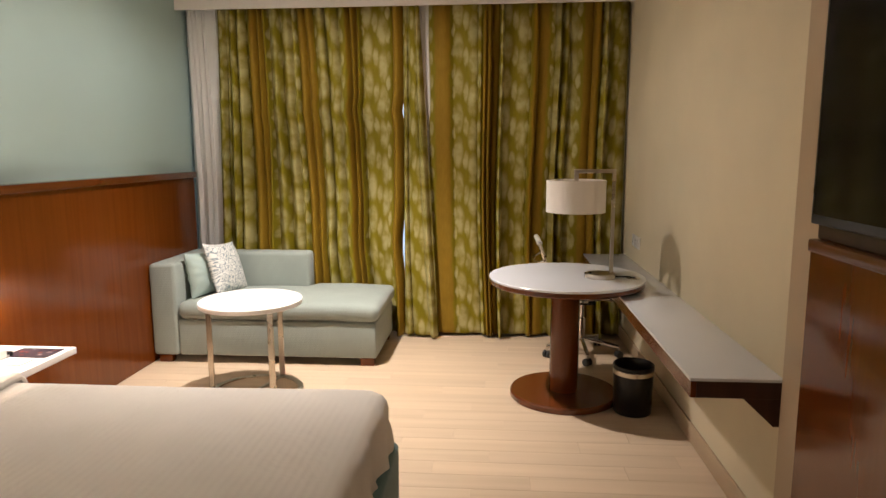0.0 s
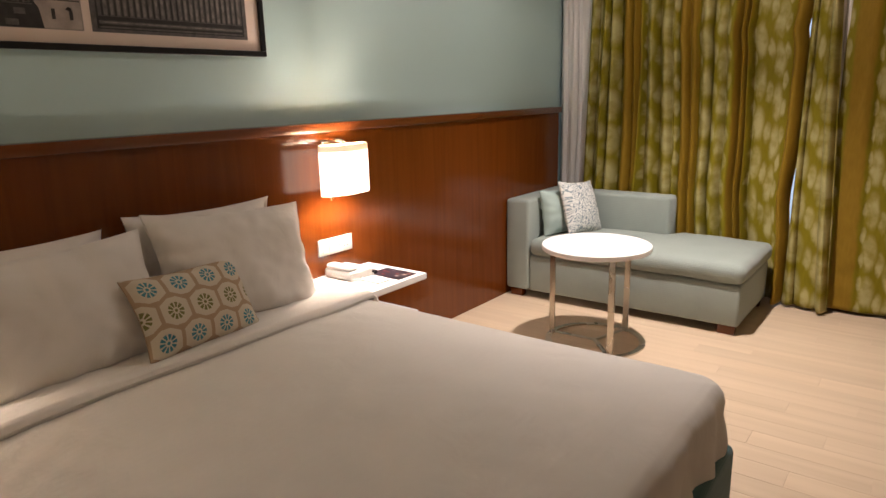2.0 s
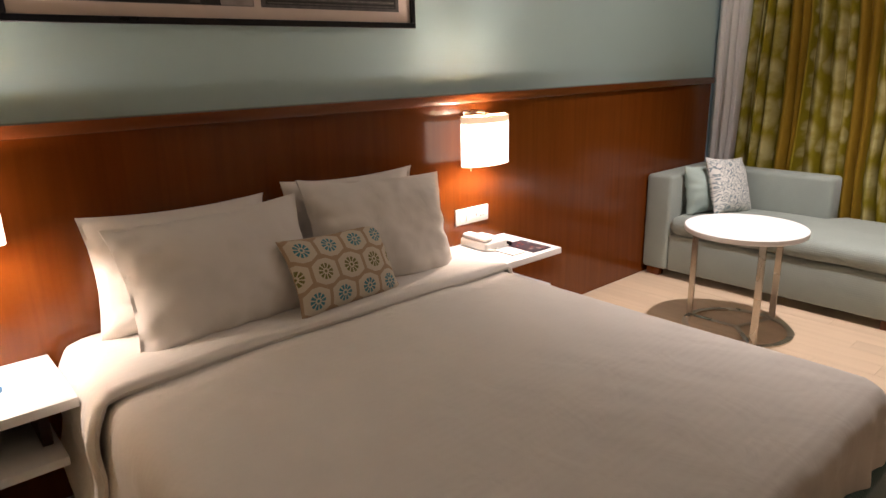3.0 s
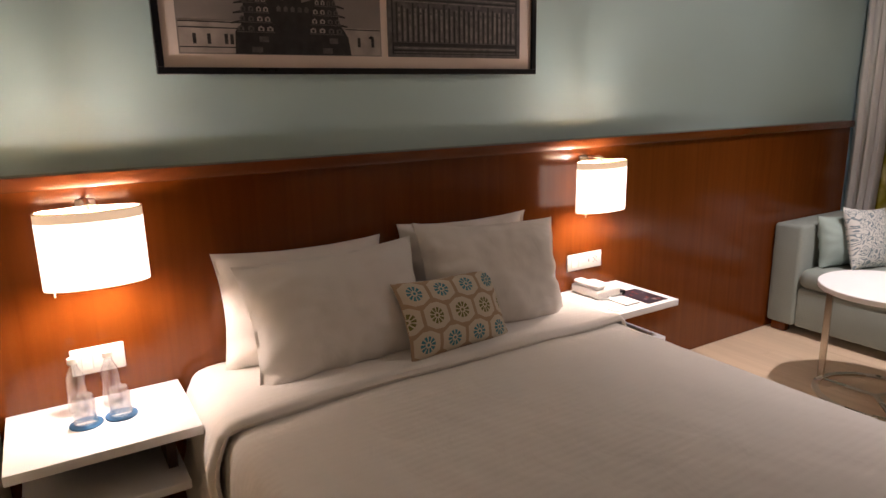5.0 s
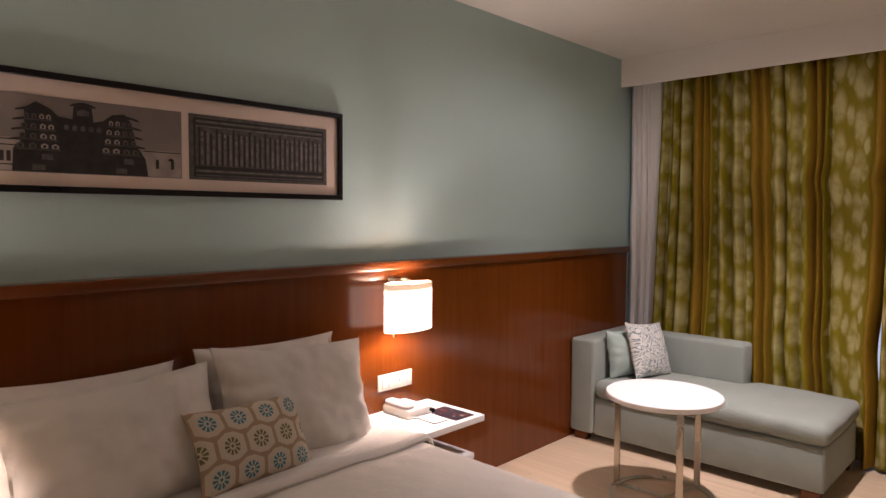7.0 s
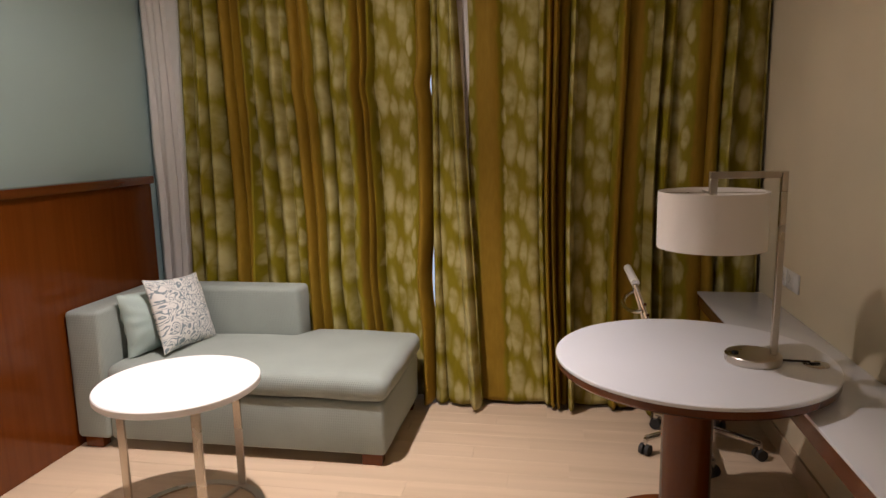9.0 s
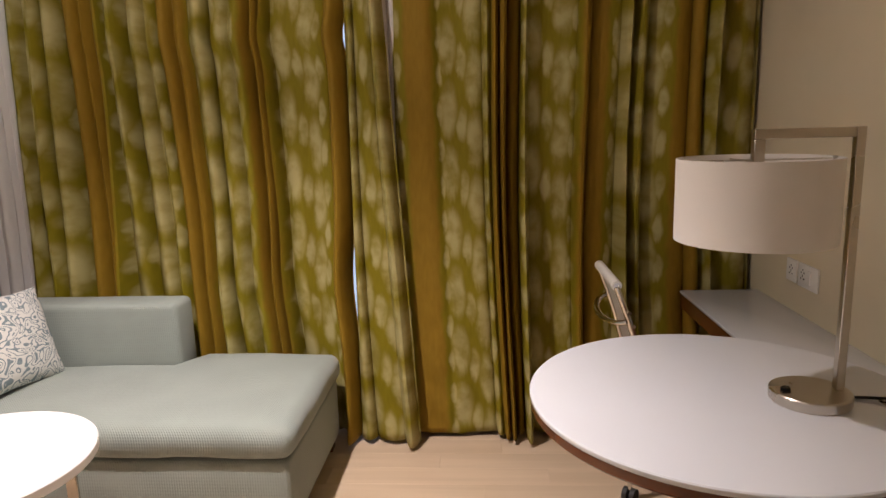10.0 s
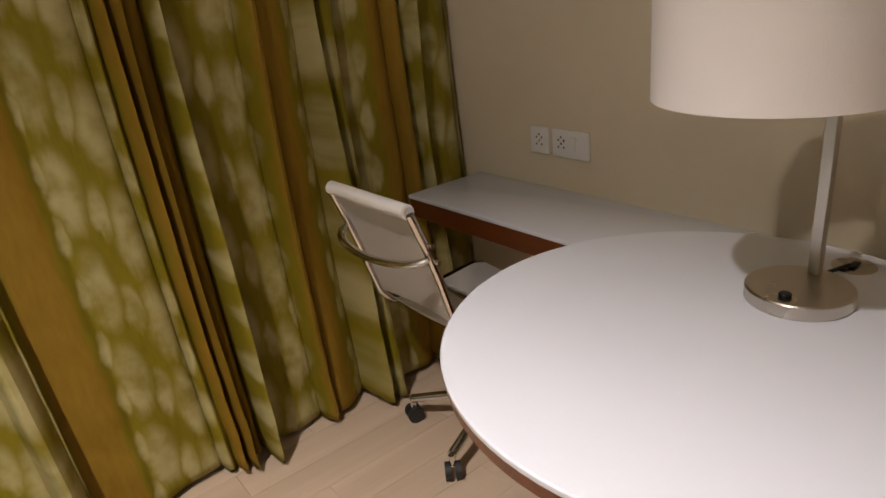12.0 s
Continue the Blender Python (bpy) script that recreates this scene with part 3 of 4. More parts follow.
def duvet():
    bm = bmesh.new()
    n_side, n_corner, rad = 40, 8, 0.085

    def outline(inset):
        r = max(0.012, rad - inset)
        x0, x1, y0, y1 = BX0, BX1 - inset, BY0 + inset, BY1 - inset
        pts = []
        for cx, cy, a0, rr in ((x1 - r, y1 - r, 0, r), (x0 + 0.01, y1 - 0.01, 90, 0.01), (x0 + 0.01, y0 + 0.01, 180, 0.01), (x1 - r, y0 + r, 270, r)):
            pts += [(cx + rr * math.cos(radians(a0 + 90 * k / n_corner)), cy + rr * math.sin(radians(a0 + 90 * k / n_corner))) for k in range(n_corner + 1)]
        full = []
        for (xa, ya), (xb, yb) in zip(pts, pts[1:] + pts[:1]):
            m = max(1, int(math.hypot(xb - xa, yb - ya) / 0.024))
            full += [(xa + (xb - xa) * k / m, ya + (yb - ya) * k / m) for k in range(m)]
        return full
    ref = outline(0)
    count = len(ref)
    centre_y = (BY0 + BY1) / 2
    rings = []
    levels = [(-0.012, 0.0), (-0.006, 0.14), (0.0, 0.28), (0.004, 0.42), (0.005, 0.56), (0.006, 0.70), (0.010, 0.82), (0.020, 0.91), (0.036, 0.965), (0.062, 0.990), (0.095, 0.998)]
    for inset, share in levels:
        ring = []
        for x, y in ref:
            foot = min(1.0, max(0.0, (x - BX1 + 0.75) / 0.6))
            low = 0.20 + 0.185 * foot * foot * (3 - 2 * foot)
            ax, ay = -1.2, centre_y
            px = x - inset * min(1, max(0, (x - BX1 + 0.12) / 0.1))
            py = y + inset * (min(1, max(0, (BY0 + 0.12 - y) / 0.1)) * 1.35 - min(1, max(0, (y - BY1 + 0.12) / 0.1)))
            wave = noise.noise(Vector((x * 6, y * 6, share * 1.5))) * 0.034 * (1 - share) + noise.noise(Vector((x * 15, y * 15, share * 1.2))) * 0.030 * (1 - share) ** 0.7 + noise.noise(Vector((x * 26 + share * 5, y * 26, share * 5))) * 0.010 * (1 - share ** 3)
            out = Vector((px - ax, (py - ay) * 1.2, 0)).normalized() * wave
            z = low + (BED_TOP - low) * share + noise.noise(Vector((x * 4, y * 4, 3))) * 0.012 * (1 - share)
            ring.append(bm.verts.new((max(BX0, px + out.x), py + out.y, z)))
        rings.append(ring)
    for a, b in zip(rings, rings[1:]):
        for i in range(count):
            j = (i + 1) % count
            bm.faces.new((a[i], a[j], b[j], b[i]))
    last = rings[-1]
    outer = [v.co.copy() for v in last]
    mid = Vector((-1.2, centre_y, 0))
    prev = last
    for k in range(1, 40):
        f = 1 - k / 40
        ring = []
        for c in outer:
            x, y = mid.x + (c.x - mid.x) * f, mid.y + (c.y - mid.y) * f
            z = BED_TOP + 0.007 * (1 - f ** 2) + noise.noise(Vector((x * 2.4, y * 2.4, 7))) * 0.006 + noise.noise(Vector((x * 9 + y * 4, y * 7, 2))) * 0.0022
            near = max(0.0, 1 - (y - BY0) / 0.55)
            z += noise.noise(Vector(((x + y * 0.7) * 16, (x * 0.5 - y) * 2.2, 5))) * 0.011 * near
            z += noise.noise(Vector((x * 3.2 + y * 1.4, y * 11 - x * 5, 8))) * 0.0035
            ring.append(bm.verts.new((x, y, z)))
        for i in range(count):
            j = (i + 1) % count
            bm.faces.new((prev[i], prev[j], ring[j], ring[i]))
        prev = ring
    top = bm.verts.new((mid.x, mid.y, BED_TOP + 0.007))
    for i in range(count):
        bm.faces.new((prev[i], prev[(i + 1) % count], top))
    bmesh.ops.recalc_face_normals(bm, faces=bm.faces)
    return bm


d = part("duvet", duvet(), DUVET)
for f in d.data.polygons:
    f.use_smooth = True
tagged(d, "smooth off-white duvet tucked over the bed", "duvet")


def turned_sheet():
    """The folded-back sheet: a band across the bed that hangs over both sides, with a rolled edge."""
    bm = bmesh.new()
    side = [(BY0 - 0.052 + 0.045 * (k / 12) ** 2 - 0.010 * math.sin(k * 0.8), 0.15 + 0.407 * k / 12) for k in range(13)]
    curve = side + [(BY0 + 0.008, 0.585), (BY0 + 0.035, 0.605), (BY0 + 0.075, 0.613)]
    m = 40
    curve += [(BY0 + 0.075 + (BY1 - BY0 - 0.11) * k / m, 0.614 + 0.006 * math.sin(math.pi * k / m)) for k in range(1, m)]
    curve += [(BY1 - 0.035, 0.612), (BY1 - 0.004, 0.594)] + [(BY1 + 0.012, 0.562 - 0.2 * k / 8) for k in range(9)]
    across = [(-2.19, -0.010), (-2.05, -0.002), (-1.93, 0.002), (-1.84, 0.0), (-1.76, 0.001), (-1.735, 0.004), (-1.712, 0.012), (-1.694, 0.015), (-1.678, 0.009), (-1.670, -0.004), (-1.676, -0.018)]
    rows = []
    for i, (y, z) in enumerate(curve):
        line = []
        for x, lift in across:
            w = noise.noise(Vector((x * 5, y * 3.0 + z * 2, 4))) * 0.010
            xo = x + noise.noise(Vector((y * 2.2, z * 2, 11))) * 0.035 + 0.02 * (y - 1.9) * -1
            top = BY0 + 0.03 < y < BY1 - 0.03
            line.append(bm.verts.new((max(xo, BX0), y + (0 if top else (w - lift) * (1 if y < 1.5 else -1)), z + (lift + w * 0.5 if top else 0))))
        rows.append(line)
    for a, b in zip(rows, rows[1:]):
        for k in range(len(across) - 1):
            bm.faces.new((a[k], b[k], b[k + 1], a[k + 1]))
    bmesh.ops.recalc_face_normals(bm, faces=bm.faces)
    return bm


s = part("turned_sheet", turned_sheet(), DUVET)
for f in s.data.polygons:
    f.use_smooth = True
tagged(s, "white top sheet folded back below the pillows", "bed sheet")

for i, (y, x, z, w, h, lean, turn, roll, tall) in enumerate(((1.495, -2.14, 0.800, 0.68, 0.46, -9, 90, 1, "back"), (1.575, -1.985, 0.793, 0.74, 0.47, -23, 93, -1, "front"),
                                                   (2.25, -2.14, 0.815, 0.68, 0.47, -8, 90, 1, "back"), (2.30, -2.01, 0.808, 0.73, 0.49, -21, 88, 4, "front"))):
    ob = part("pillow", pillow(w, h, 0.20, pose(x, y, z, 0, 0, turn) @ pose(0, 0, 0, lean, roll, 0), 0.018, 0.03, i * 3.1, 56), DUVET)
    tagged(ob, "plump white bed pillow leaning on the " + ("headboard" if tall == "back" else "pillow behind it"), "pillow", "bed pillows")
ob = part("flower_cushion", pillow(0.50, 0.31, 0.12, pose(-1.865, 1.995, 0.738, 0, 0, 96) @ pose(0, 0, 0, -27, 2, 0), 0.004, 0.0, 9), FLOWER)
tagged(ob, "small cream cushion with blue and green flower pattern", "cushion")


# ---- bedside tables ----
def bedside(y0, y1, side):
    t = thing("bedside_table", (HB, (y0 + y1) / 2, 0.2), "white wall-hung bedside table with a lower shelf", "bedside table", "bedside tables")
    part("tabletop", box(HB + 0.001, -1.815, y0, y1, 0.535, 0.568, 0.004), WHITE, t)
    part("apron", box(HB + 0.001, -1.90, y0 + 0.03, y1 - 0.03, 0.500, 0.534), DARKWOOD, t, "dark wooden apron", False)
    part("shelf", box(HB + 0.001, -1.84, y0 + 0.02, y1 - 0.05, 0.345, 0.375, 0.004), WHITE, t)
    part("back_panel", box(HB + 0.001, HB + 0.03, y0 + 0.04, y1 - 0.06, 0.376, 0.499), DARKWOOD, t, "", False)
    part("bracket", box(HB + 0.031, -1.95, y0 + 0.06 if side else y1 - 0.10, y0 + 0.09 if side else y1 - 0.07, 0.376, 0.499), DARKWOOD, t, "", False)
    return t


bedside(0.476, 1.014, 0)
bedside(2.82, 3.289, 1)


def oval_shade(cy, z0, z1, a, b):
    bm = bmesh.new()
    return lathe([(0.97, z1), (1.0, z1), (1.0, z0), (0.97, z0), (0.97, z1)], (-2.10, cy, 0), 56, bm, (b, a))


def sconce(cy):
    t = thing("wall_lamp", (HB, cy, 1.25), "lit bedside wall lamp with an oval fabric shade", "wall lamp", "bedside lamps")
    part("shade", oval_shade(cy, 1.004, 1.214, 0.154, 0.068), SHADE_LIT, t, "glowing cream fabric shade")
    part("shade_band", oval_shade(cy, 1.2145, 1.243, 0.154, 0.068), SHADE_BAND, t, "dimmer top band of the shade")
    part("rim", oval_shade(cy, 1.2435, 1.247, 0.155, 0.069), STEEL, t)
    part("backplate", box(HB + 0.001, HB + 0.012, cy - 0.03, cy + 0.03, 1.225, 1.262, 0.003), STEEL, t, "brushed steel backplate")
    part("arm", tube([(HB + 0.010, cy, 1.257), (HB + 0.05, cy, 1.264), (-2.115, cy, 1.264), (-2.10, cy, 1.258), (-2.10, cy, 1.245)], 0.008), STEEL, t, "steel arm")
    part("spider", box(-2.165, -2.035, cy - 0.002, cy + 0.002, 1.246, 1.249), STEEL, t)
    part("bulb_holder", lathe([(0, 1.262), (0.012, 1.262), (0.012, 1.250), (0, 1.250)], (-2.10, cy, 0), 16), STEEL, t)
    part("pull_cord", tube([(-2.075, cy - 0.125, 1.004), (-2.075, cy - 0.125, 0.985)], 0.003, 6), PLASTIC, t)


sconce(0.795)
sconce(3.018)


def wall_plate(name, axis, at, y0, y1, z0, z1, holes, label, depth=0.010):
    """A socket plate on the panelling (axis 1) or the desk wall (axis -1); holes: (y, z, w, h, material)."""
    t = thing(name, (at, (y0 + y1) / 2, z0), label, "socket")
    part("plate", box(*sorted((at + axis * 0.0005, at + axis * depth)), y0, y1, z0, z1, 0.0035), PLASTIC, t)
    for y, z, w, h, m in holes:
        part("switch" if m is PLASTIC else "led" if m is LED else "socket_hole", box(*sorted((at + axis * (depth - 0.002), at + axis * (depth + (0.004 if m is PLASTIC else 0.001)))), y - w / 2, y + w / 2, z - h / 2, z + h / 2, 0.0012, 1), m, t)
    return t


def pins(y, z, s=1.0):
    return [(y + dy * s, z + dz * s, 0.006 * s, 0.007 * s, BLACK) for dy, dz in ((-0.011, 0.010), (0.011, 0.010), (0, 0.020), (-0.011, -0.012), (0.011, -0.012), (0, -0.001))]


wall_plate("power_socket", 1, HB, 2.925, 3.163, 0.672, 0.758, pins(3.115, 0.715) + [(3.072, 0.715, 0.008, 0.018, GREY), (2.965, 0.715, 0.03, 0.055, PLASTIC), (3.01, 0.715, 0.03, 0.055, PLASTIC)], "white switch and socket plate on the panelling")
wall_plate("power_socket", 1, HB, 0.683, 0.850, 0.660, 0.754, [(0.73, 0.707, 0.03, 0.06, PLASTIC), (0.765, 0.707, 0.03, 0.06, PLASTIC), (0.80, 0.707, 0.03, 0.06, PLASTIC)], "white switch plate on the panelling")
wall_plate("power_socket", -1, EAST, 5.207, 5.288, 0.806, 0.893, pins(5.248, 0.849), "small white socket plate on the cream wall")
wall_plate("power_socket", -1, EAST, 5.046, 5.192, 0.804, 0.893, pins(5.155, 0.849) + [(5.105, 0.85, 0.022, 0.05, PLASTIC), (5.105, 0.832, 0.005, 0.005, LED)], "double white socket plate with a red indicator")


def telephone():
    t = thing("telephone", (-2.12, 3.02, 0.569), "white desk telephone on the bedside table", "telephone")
    part("body", box(-2.215, -2.02, 2.94, 3.10, 0.5695, 0.615, 0.012, 3), PLASTIC, t)
    part("handset", box(-2.205, -2.03, 2.945, 3.005, 0.616, 0.640, 0.012, 3), PLASTIC, t)
    part("keypad", box(-2.17, -2.06, 3.02, 3.085, 0.6145, 0.618, 0.002), PAPER, t)
    pts = [(-2.025 + 0.03 * math.sin(k * 0.5), 2.95 + k * 0.012, 0.576 + 0.002 * math.sin(k)) for k in range(14)]
    part("cord", tube(pts, 0.005, 8), PLASTIC, t)


telephone()
t = thing("leaflet", (-1.95, 3.17, 0.569), "dark printed leaflet with small food pictures", "leaflet")
part("sheet", box(-2.055, -1.845, 3.105, 3.243, 0.5685, 0.571), INK, t, smooth=False)
rnd = random.Random(4)
for k in range(9):
    x, y = rnd.uniform(-2.03, -1.88), rnd.uniform(3.12, 3.22)
    part("printed_picture", box(x, x + rnd.uniform(0.012, 0.03), y, y + rnd.uniform(0.01, 0.02), 0.571, 0.5714), rnd.choice((RED, GREY, PHOTO_LIGHT)), t, smooth=False)
t = thing("notepad", (-1.93, 3.03, 0.569), "white notepad on the bedside table", "notepad")
part("pad", box(-2.0, -1.88, 2.99, 3.085, 0.5685, 0.575, 0.001), PAPER, t, smooth=False)
for k in range(3):
    part("printed_line", box(-1.985, -1.93, 3.01 + k * 0.014, 3.014 + k * 0.014, 0.575, 0.5754), GREY, t, smooth=False)
t = thing("card", (-1.90, 2.93, 0.569), "white printed card on the bedside table", "card")
part("card_sheet", box(-1.965, -1.85, 2.885, 2.965, 0.5685, 0.5705), PAPER, t, smooth=False)
for k in range(3):
    part("printed_line", box(-1.95, -1.88, 2.90 + k * 0.016, 2.905 + k * 0.016, 0.5705, 0.571), GREY, t, smooth=False)
t = part("pen_holder", box(-2.07, -2.02, 3.105, 3.135, 0.569, 0.592, 0.006), BLACK)
tagged(t, "small black pen holder beside the telephone", "pen holder")

for k, (x, y) in enumerate(((-2.03, 0.700), (-2.035, 0.803))):
    c = part("coaster", lathe([(0, 0), (0.049, 0), (0.049, 0.004), (0, 0.004)], (x, y, 0.5685), 40), BLUE)
    tagged(c, "round blue paper coaster under a glass", "coaster", "coasters")
    part("printed_band", box(x - 0.004, x + 0.004, y - 0.03, y + 0.03, 0.5726, 0.573), PAPER, c, smooth=False)
    g = part("tumbler", lathe([(0.035, 0), (0.032, 0.085), (0.028, 0.093), (0, 0.094), (0, 0.086), (0.027, 0.083), (0.032, 0.001), (0.035, 0)], (x, y, 0.5735), 32), GLASS)
    tagged(g, "clear glass tumbler standing upside down on a coaster", "glass", "tumblers")
    b = thing("water_bottle", (-2.14, y - 0.012, 0.5685), "clear plastic water bottle with a white cap", "bottle", "water bottles")
    part("bottle", lathe([(0, 0.002), (0.028, 0.002), (0.031, 0.012), (0.031, 0.11), (0.029, 0.125), (0.013, 0.158), (0.013, 0.172), (0, 0.172)], (-2.14, y - 0.012, 0.5685), 28), GLASS, b)
    part("cap", lathe([(0, 0.1725), (0.0155, 0.1725), (0.0155, 0.19), (0, 0.191)], (-2.14, y - 0.012, 0.5685), 20), PLASTIC, b, "white screw cap")

# ---- picture over the bed ----
PY0, PY1, PZ0, PZ1, PX = 1.072, 2.738, 1.660, 2.081, WEST
pic = thing("framed_picture", (PX, (PY0 + PY1) / 2, PZ0), "long black frame with two sepia photographs on a mount", "picture")
fb = 0.024
for b in ((PY0, PY1, PZ0, PZ0 + fb), (PY0, PY1, PZ1 - fb, PZ1), (PY0, PY0 + fb, PZ0 + fb, PZ1 - fb), (PY1 - fb, PY1, PZ0 + fb, PZ1 - fb)):
    part("frame_bar", box(PX + 0.001, PX + 0.026, b[0], b[1], b[2], b[3], 0.002, 1), BLACK, pic)
part("mount", box(PX + 0.001, PX + 0.012, PY0 + fb, PY1 - fb, PZ0 + fb, PZ1 - fb), MOUNT, pic, "pinkish cream mount", False)
ph = PX + 0.0125
p1 = part("photograph", box(ph, ph + 0.001, 1.150, 1.935, 1.730, 1.998), PHOTO_SKY, pic, "sepia photograph of a tiered palace", False)
p2 = part("photograph", box(ph, ph + 0.001, 1.965, 2.648, 1.730, 1.998), PHOTO_MID, pic, "sepia photograph of a carved stone frieze", False)


def flat(y0, y1, z0, z1, layer, bm):
    x = ph + 0.001 + layer * 0.0007
    return box(x, x + 0.0006, y0, y1, z0, z1, bm=bm)


dark, light, mid = bmesh.new(), bmesh.new(), bmesh.new()
flat(1.155, 1.40, 1.735, 1.845, 0, light)
flat(1.78, 1.93, 1.735, 1.835, 0, light)
for y in (1.20, 1.25, 1.31, 1.33, 1.83, 1.89):
    flat(y, y + 0.012, 1.765, 1.80, 1, dark)
for y0, y1, z in ((1.155, 1.40, 1.838), (1.155, 1.40, 1.818), (1.155, 1.39, 1.752), (1.78, 1.93, 1.828)):
    flat(y0, y1, z, z + 0.004, 1, dark)


def blade(points, layer, bm):
    """A flat printed shape with the given outline (y, z)."""
    x = ph + 0.001 + layer * 0.0007
    a, b = [[bm.verts.new((q, y, z)) for y, z in points] for q in (x, x + 0.0006)]
    bm.faces.new(a[::-1])
    bm.faces.new(b)
    for k in range(len(a)):
        bm.faces.new((a[k], a[(k + 1) % len(a)], b[(k + 1) % len(a)], b[k]))


def eave(cy, half, z, rise, layer):
    """A brim that arches over a bay and flicks out at both ends."""
    n = 10
    top = [(cy + half * (2 * k / n - 1), z + rise * math.sin(math.pi * k / n) + 0.004) for k in range(n + 1)]
    under = [(y, zz - 0.006 - 0.005 * math.sin(math.pi * k / n)) for k, (y, zz) in enumerate(top)]
    blade(top + under[::-1], layer, dark)


blade([(1.345, 1.732), (1.35, 1.81), (1.385, 1.85), (1.385, 1.95), (1.42, 1.975), (1.465, 1.955), (1.49, 1.93), (1.535, 1.925), (1.54, 1.972), (1.57, 1.985), (1.60, 1.972), (1.605, 1.92),
       (1.64, 1.93), (1.67, 1.955), (1.715, 1.962), (1.74, 1.93), (1.755, 1.85), (1.79, 1.80), (1.80, 1.732)], 2, dark)
for cy, lean in ((1.425, -0.012), (1.70, 0.012)):
    for k, half in enumerate((0.088, 0.076, 0.068, 0.056)):
        z = 1.838 + k * 0.034
        eave(cy + lean * k * 0.3, half, z, 0.012, 4)
        for q in (-0.62, -0.2, 0.22, 0.6):
            c, w = cy + q * half, half * 0.13
            blade([(c - w, z - 0.024), (c + w, z - 0.024), (c + w, z - 0.012), (c, z - 0.006), (c - w, z - 0.012)], 5, light if (q > 0) == (cy < 1.5) else mid)
            flat(c - w * 0.4, c + w * 0.4, z - 0.022, z - 0.013, 6, dark)
        flat(cy - half * 0.8, cy + half * 0.8, z - 0.030, z - 0.027, 5, mid)
    flat(cy - 0.02, cy + 0.02, 1.738, 1.758, 5, mid)
    flat(cy + 0.01, cy + 0.045, 1.775, 1.795, 5, mid)
eave(1.57, 0.042, 1.972, 0.012, 4)
for k in range(5):
    c = 1.515 + k * 0.027
    blade([(c - 0.008, 1.885), (c + 0.008, 1.885), (c + 0.008, 1.899), (c, 1.906), (c - 0.008, 1.899)], 5, mid)
blade([(1.55, 1.94), (1.59, 1.94), (1.59, 1.956), (1.57, 1.964), (1.55, 1.956)], 5, mid)
for k in range(26):
    c, z = 1.868 + 0.045 * noise.noise(Vector((k, 3, 0))) + 0.02, 1.80 + 0.05 * abs(noise.noise(Vector((k, 9, 2))))
    blade([(c - 0.012, z), (c + 0.004, z - 0.006), (c + 0.013, z + 0.004), (c, z + 0.009)], 3, dark)
tagged(part("dark_print", dark, PHOTO_DARK, p1, smooth=False), kind="stuff")
tagged(part("light_print", light, PHOTO_LIGHT, p1, smooth=False), kind="stuff")
tagged(part("mid_print", mid, PHOTO_MID, p1, smooth=False), kind="stuff")
dark, light = bmesh.new(), bmesh.new()
for z0, z1 in ((1.975, 1.983), (1.955, 1.962), (1.752, 1.760), (1.742, 1.746), (1.773, 1.788)):
    flat(1.985, 2.63, z0, z1, 1, dark)
flat(1.985, 1.992, 1.745, 1.98, 1, dark)
flat(2.622, 2.63, 1.745, 1.98, 1, dark)
for k in range(24):
    y = 2.005 + k * 0.0255
    flat(y, y + 0.008, 1.79, 1.945 - 0.012 * (k % 3), 1, dark)
    flat(y + 0.011, y + 0.021, 1.795, 1.90 + 0.008 * (k % 2), 1, light)
    flat(y + 0.012, y + 0.020, 1.91, 1.925, 1, light)
for z in (1.968, 1.948, 1.765):
    flat(1.995, 2.62, z, z + 0.004, 1, light)
tagged(part("dark_print", dark, PHOTO_DARK, p2, smooth=False), kind="stuff")
tagged(part("light_print", light, mat("photo_stone", (0.17, 0.15, 0.135), 0.5, vary=0.5, scale=40), p2, smooth=False), kind="stuff")

# ---- chaise ----
chaise = thing("chaise_sofa", (-1.4, 5.15, 0), "pale grey-green ribbed chaise sofa with one arm", "sofa")
SX0, SX1, SY0, SY1 = HB + 0.006, -0.60, 4.745, 5.50
part("base", box(SX0 + 0.19, SX1, SY0, SY1, 0.055, 0.318, 0.018, 3), SOFA, chaise)
part("arm", box(SX0, SX0 + 0.188, SY0 - 0.01, SY1 - 0.001, 0.055, 0.722, 0.025, 4), SOFA, chaise)
part("backrest", box(SX0 + 0.19, -1.235, 5.33, SY1, 0.30, 0.722, 0.03, 4), SOFA, chaise)


def seat_cushion():
    bm = bmesh.new()
    x0, x1, y0, y1, z0, z1 = SX0 + 0.192, SX1 + 0.022, SY0 - 0.018, SY1 + 0.01, 0.320, 0.444
    box(x0, x1, y0, y1, z0, z1, 0.052, 5, bm)
    bmesh.ops.subdivide_edges(bm, edges=[e for e in bm.edges if e.calc_length() > 0.3], cuts=14, use_grid_fill=True)
    for v in bm.verts:
        a, b = (v.co.x - x0) / (x1 - x0), (v.co.y - y0) / (y1 - y0)
        if v.co.z > 0.40:
            v.co.z += 0.018 * math.sin(math.pi * a) ** 0.6 * math.sin(math.pi * b) ** 0.6 + noise.noise(v.co * 4) * 0.008
        if v.co.y < y0 + 0.12 or v.co.x > x1 - 0.12:
            v.co.z += noise.noise(v.co * 7 + Vector((3, 1, 0))) * 0.010
        if v.co.y > 5.30 and v.co.x < -1.20:
            v.co.y = 5.30 + (v.co.y - 5.30) * 0.12
    return bm


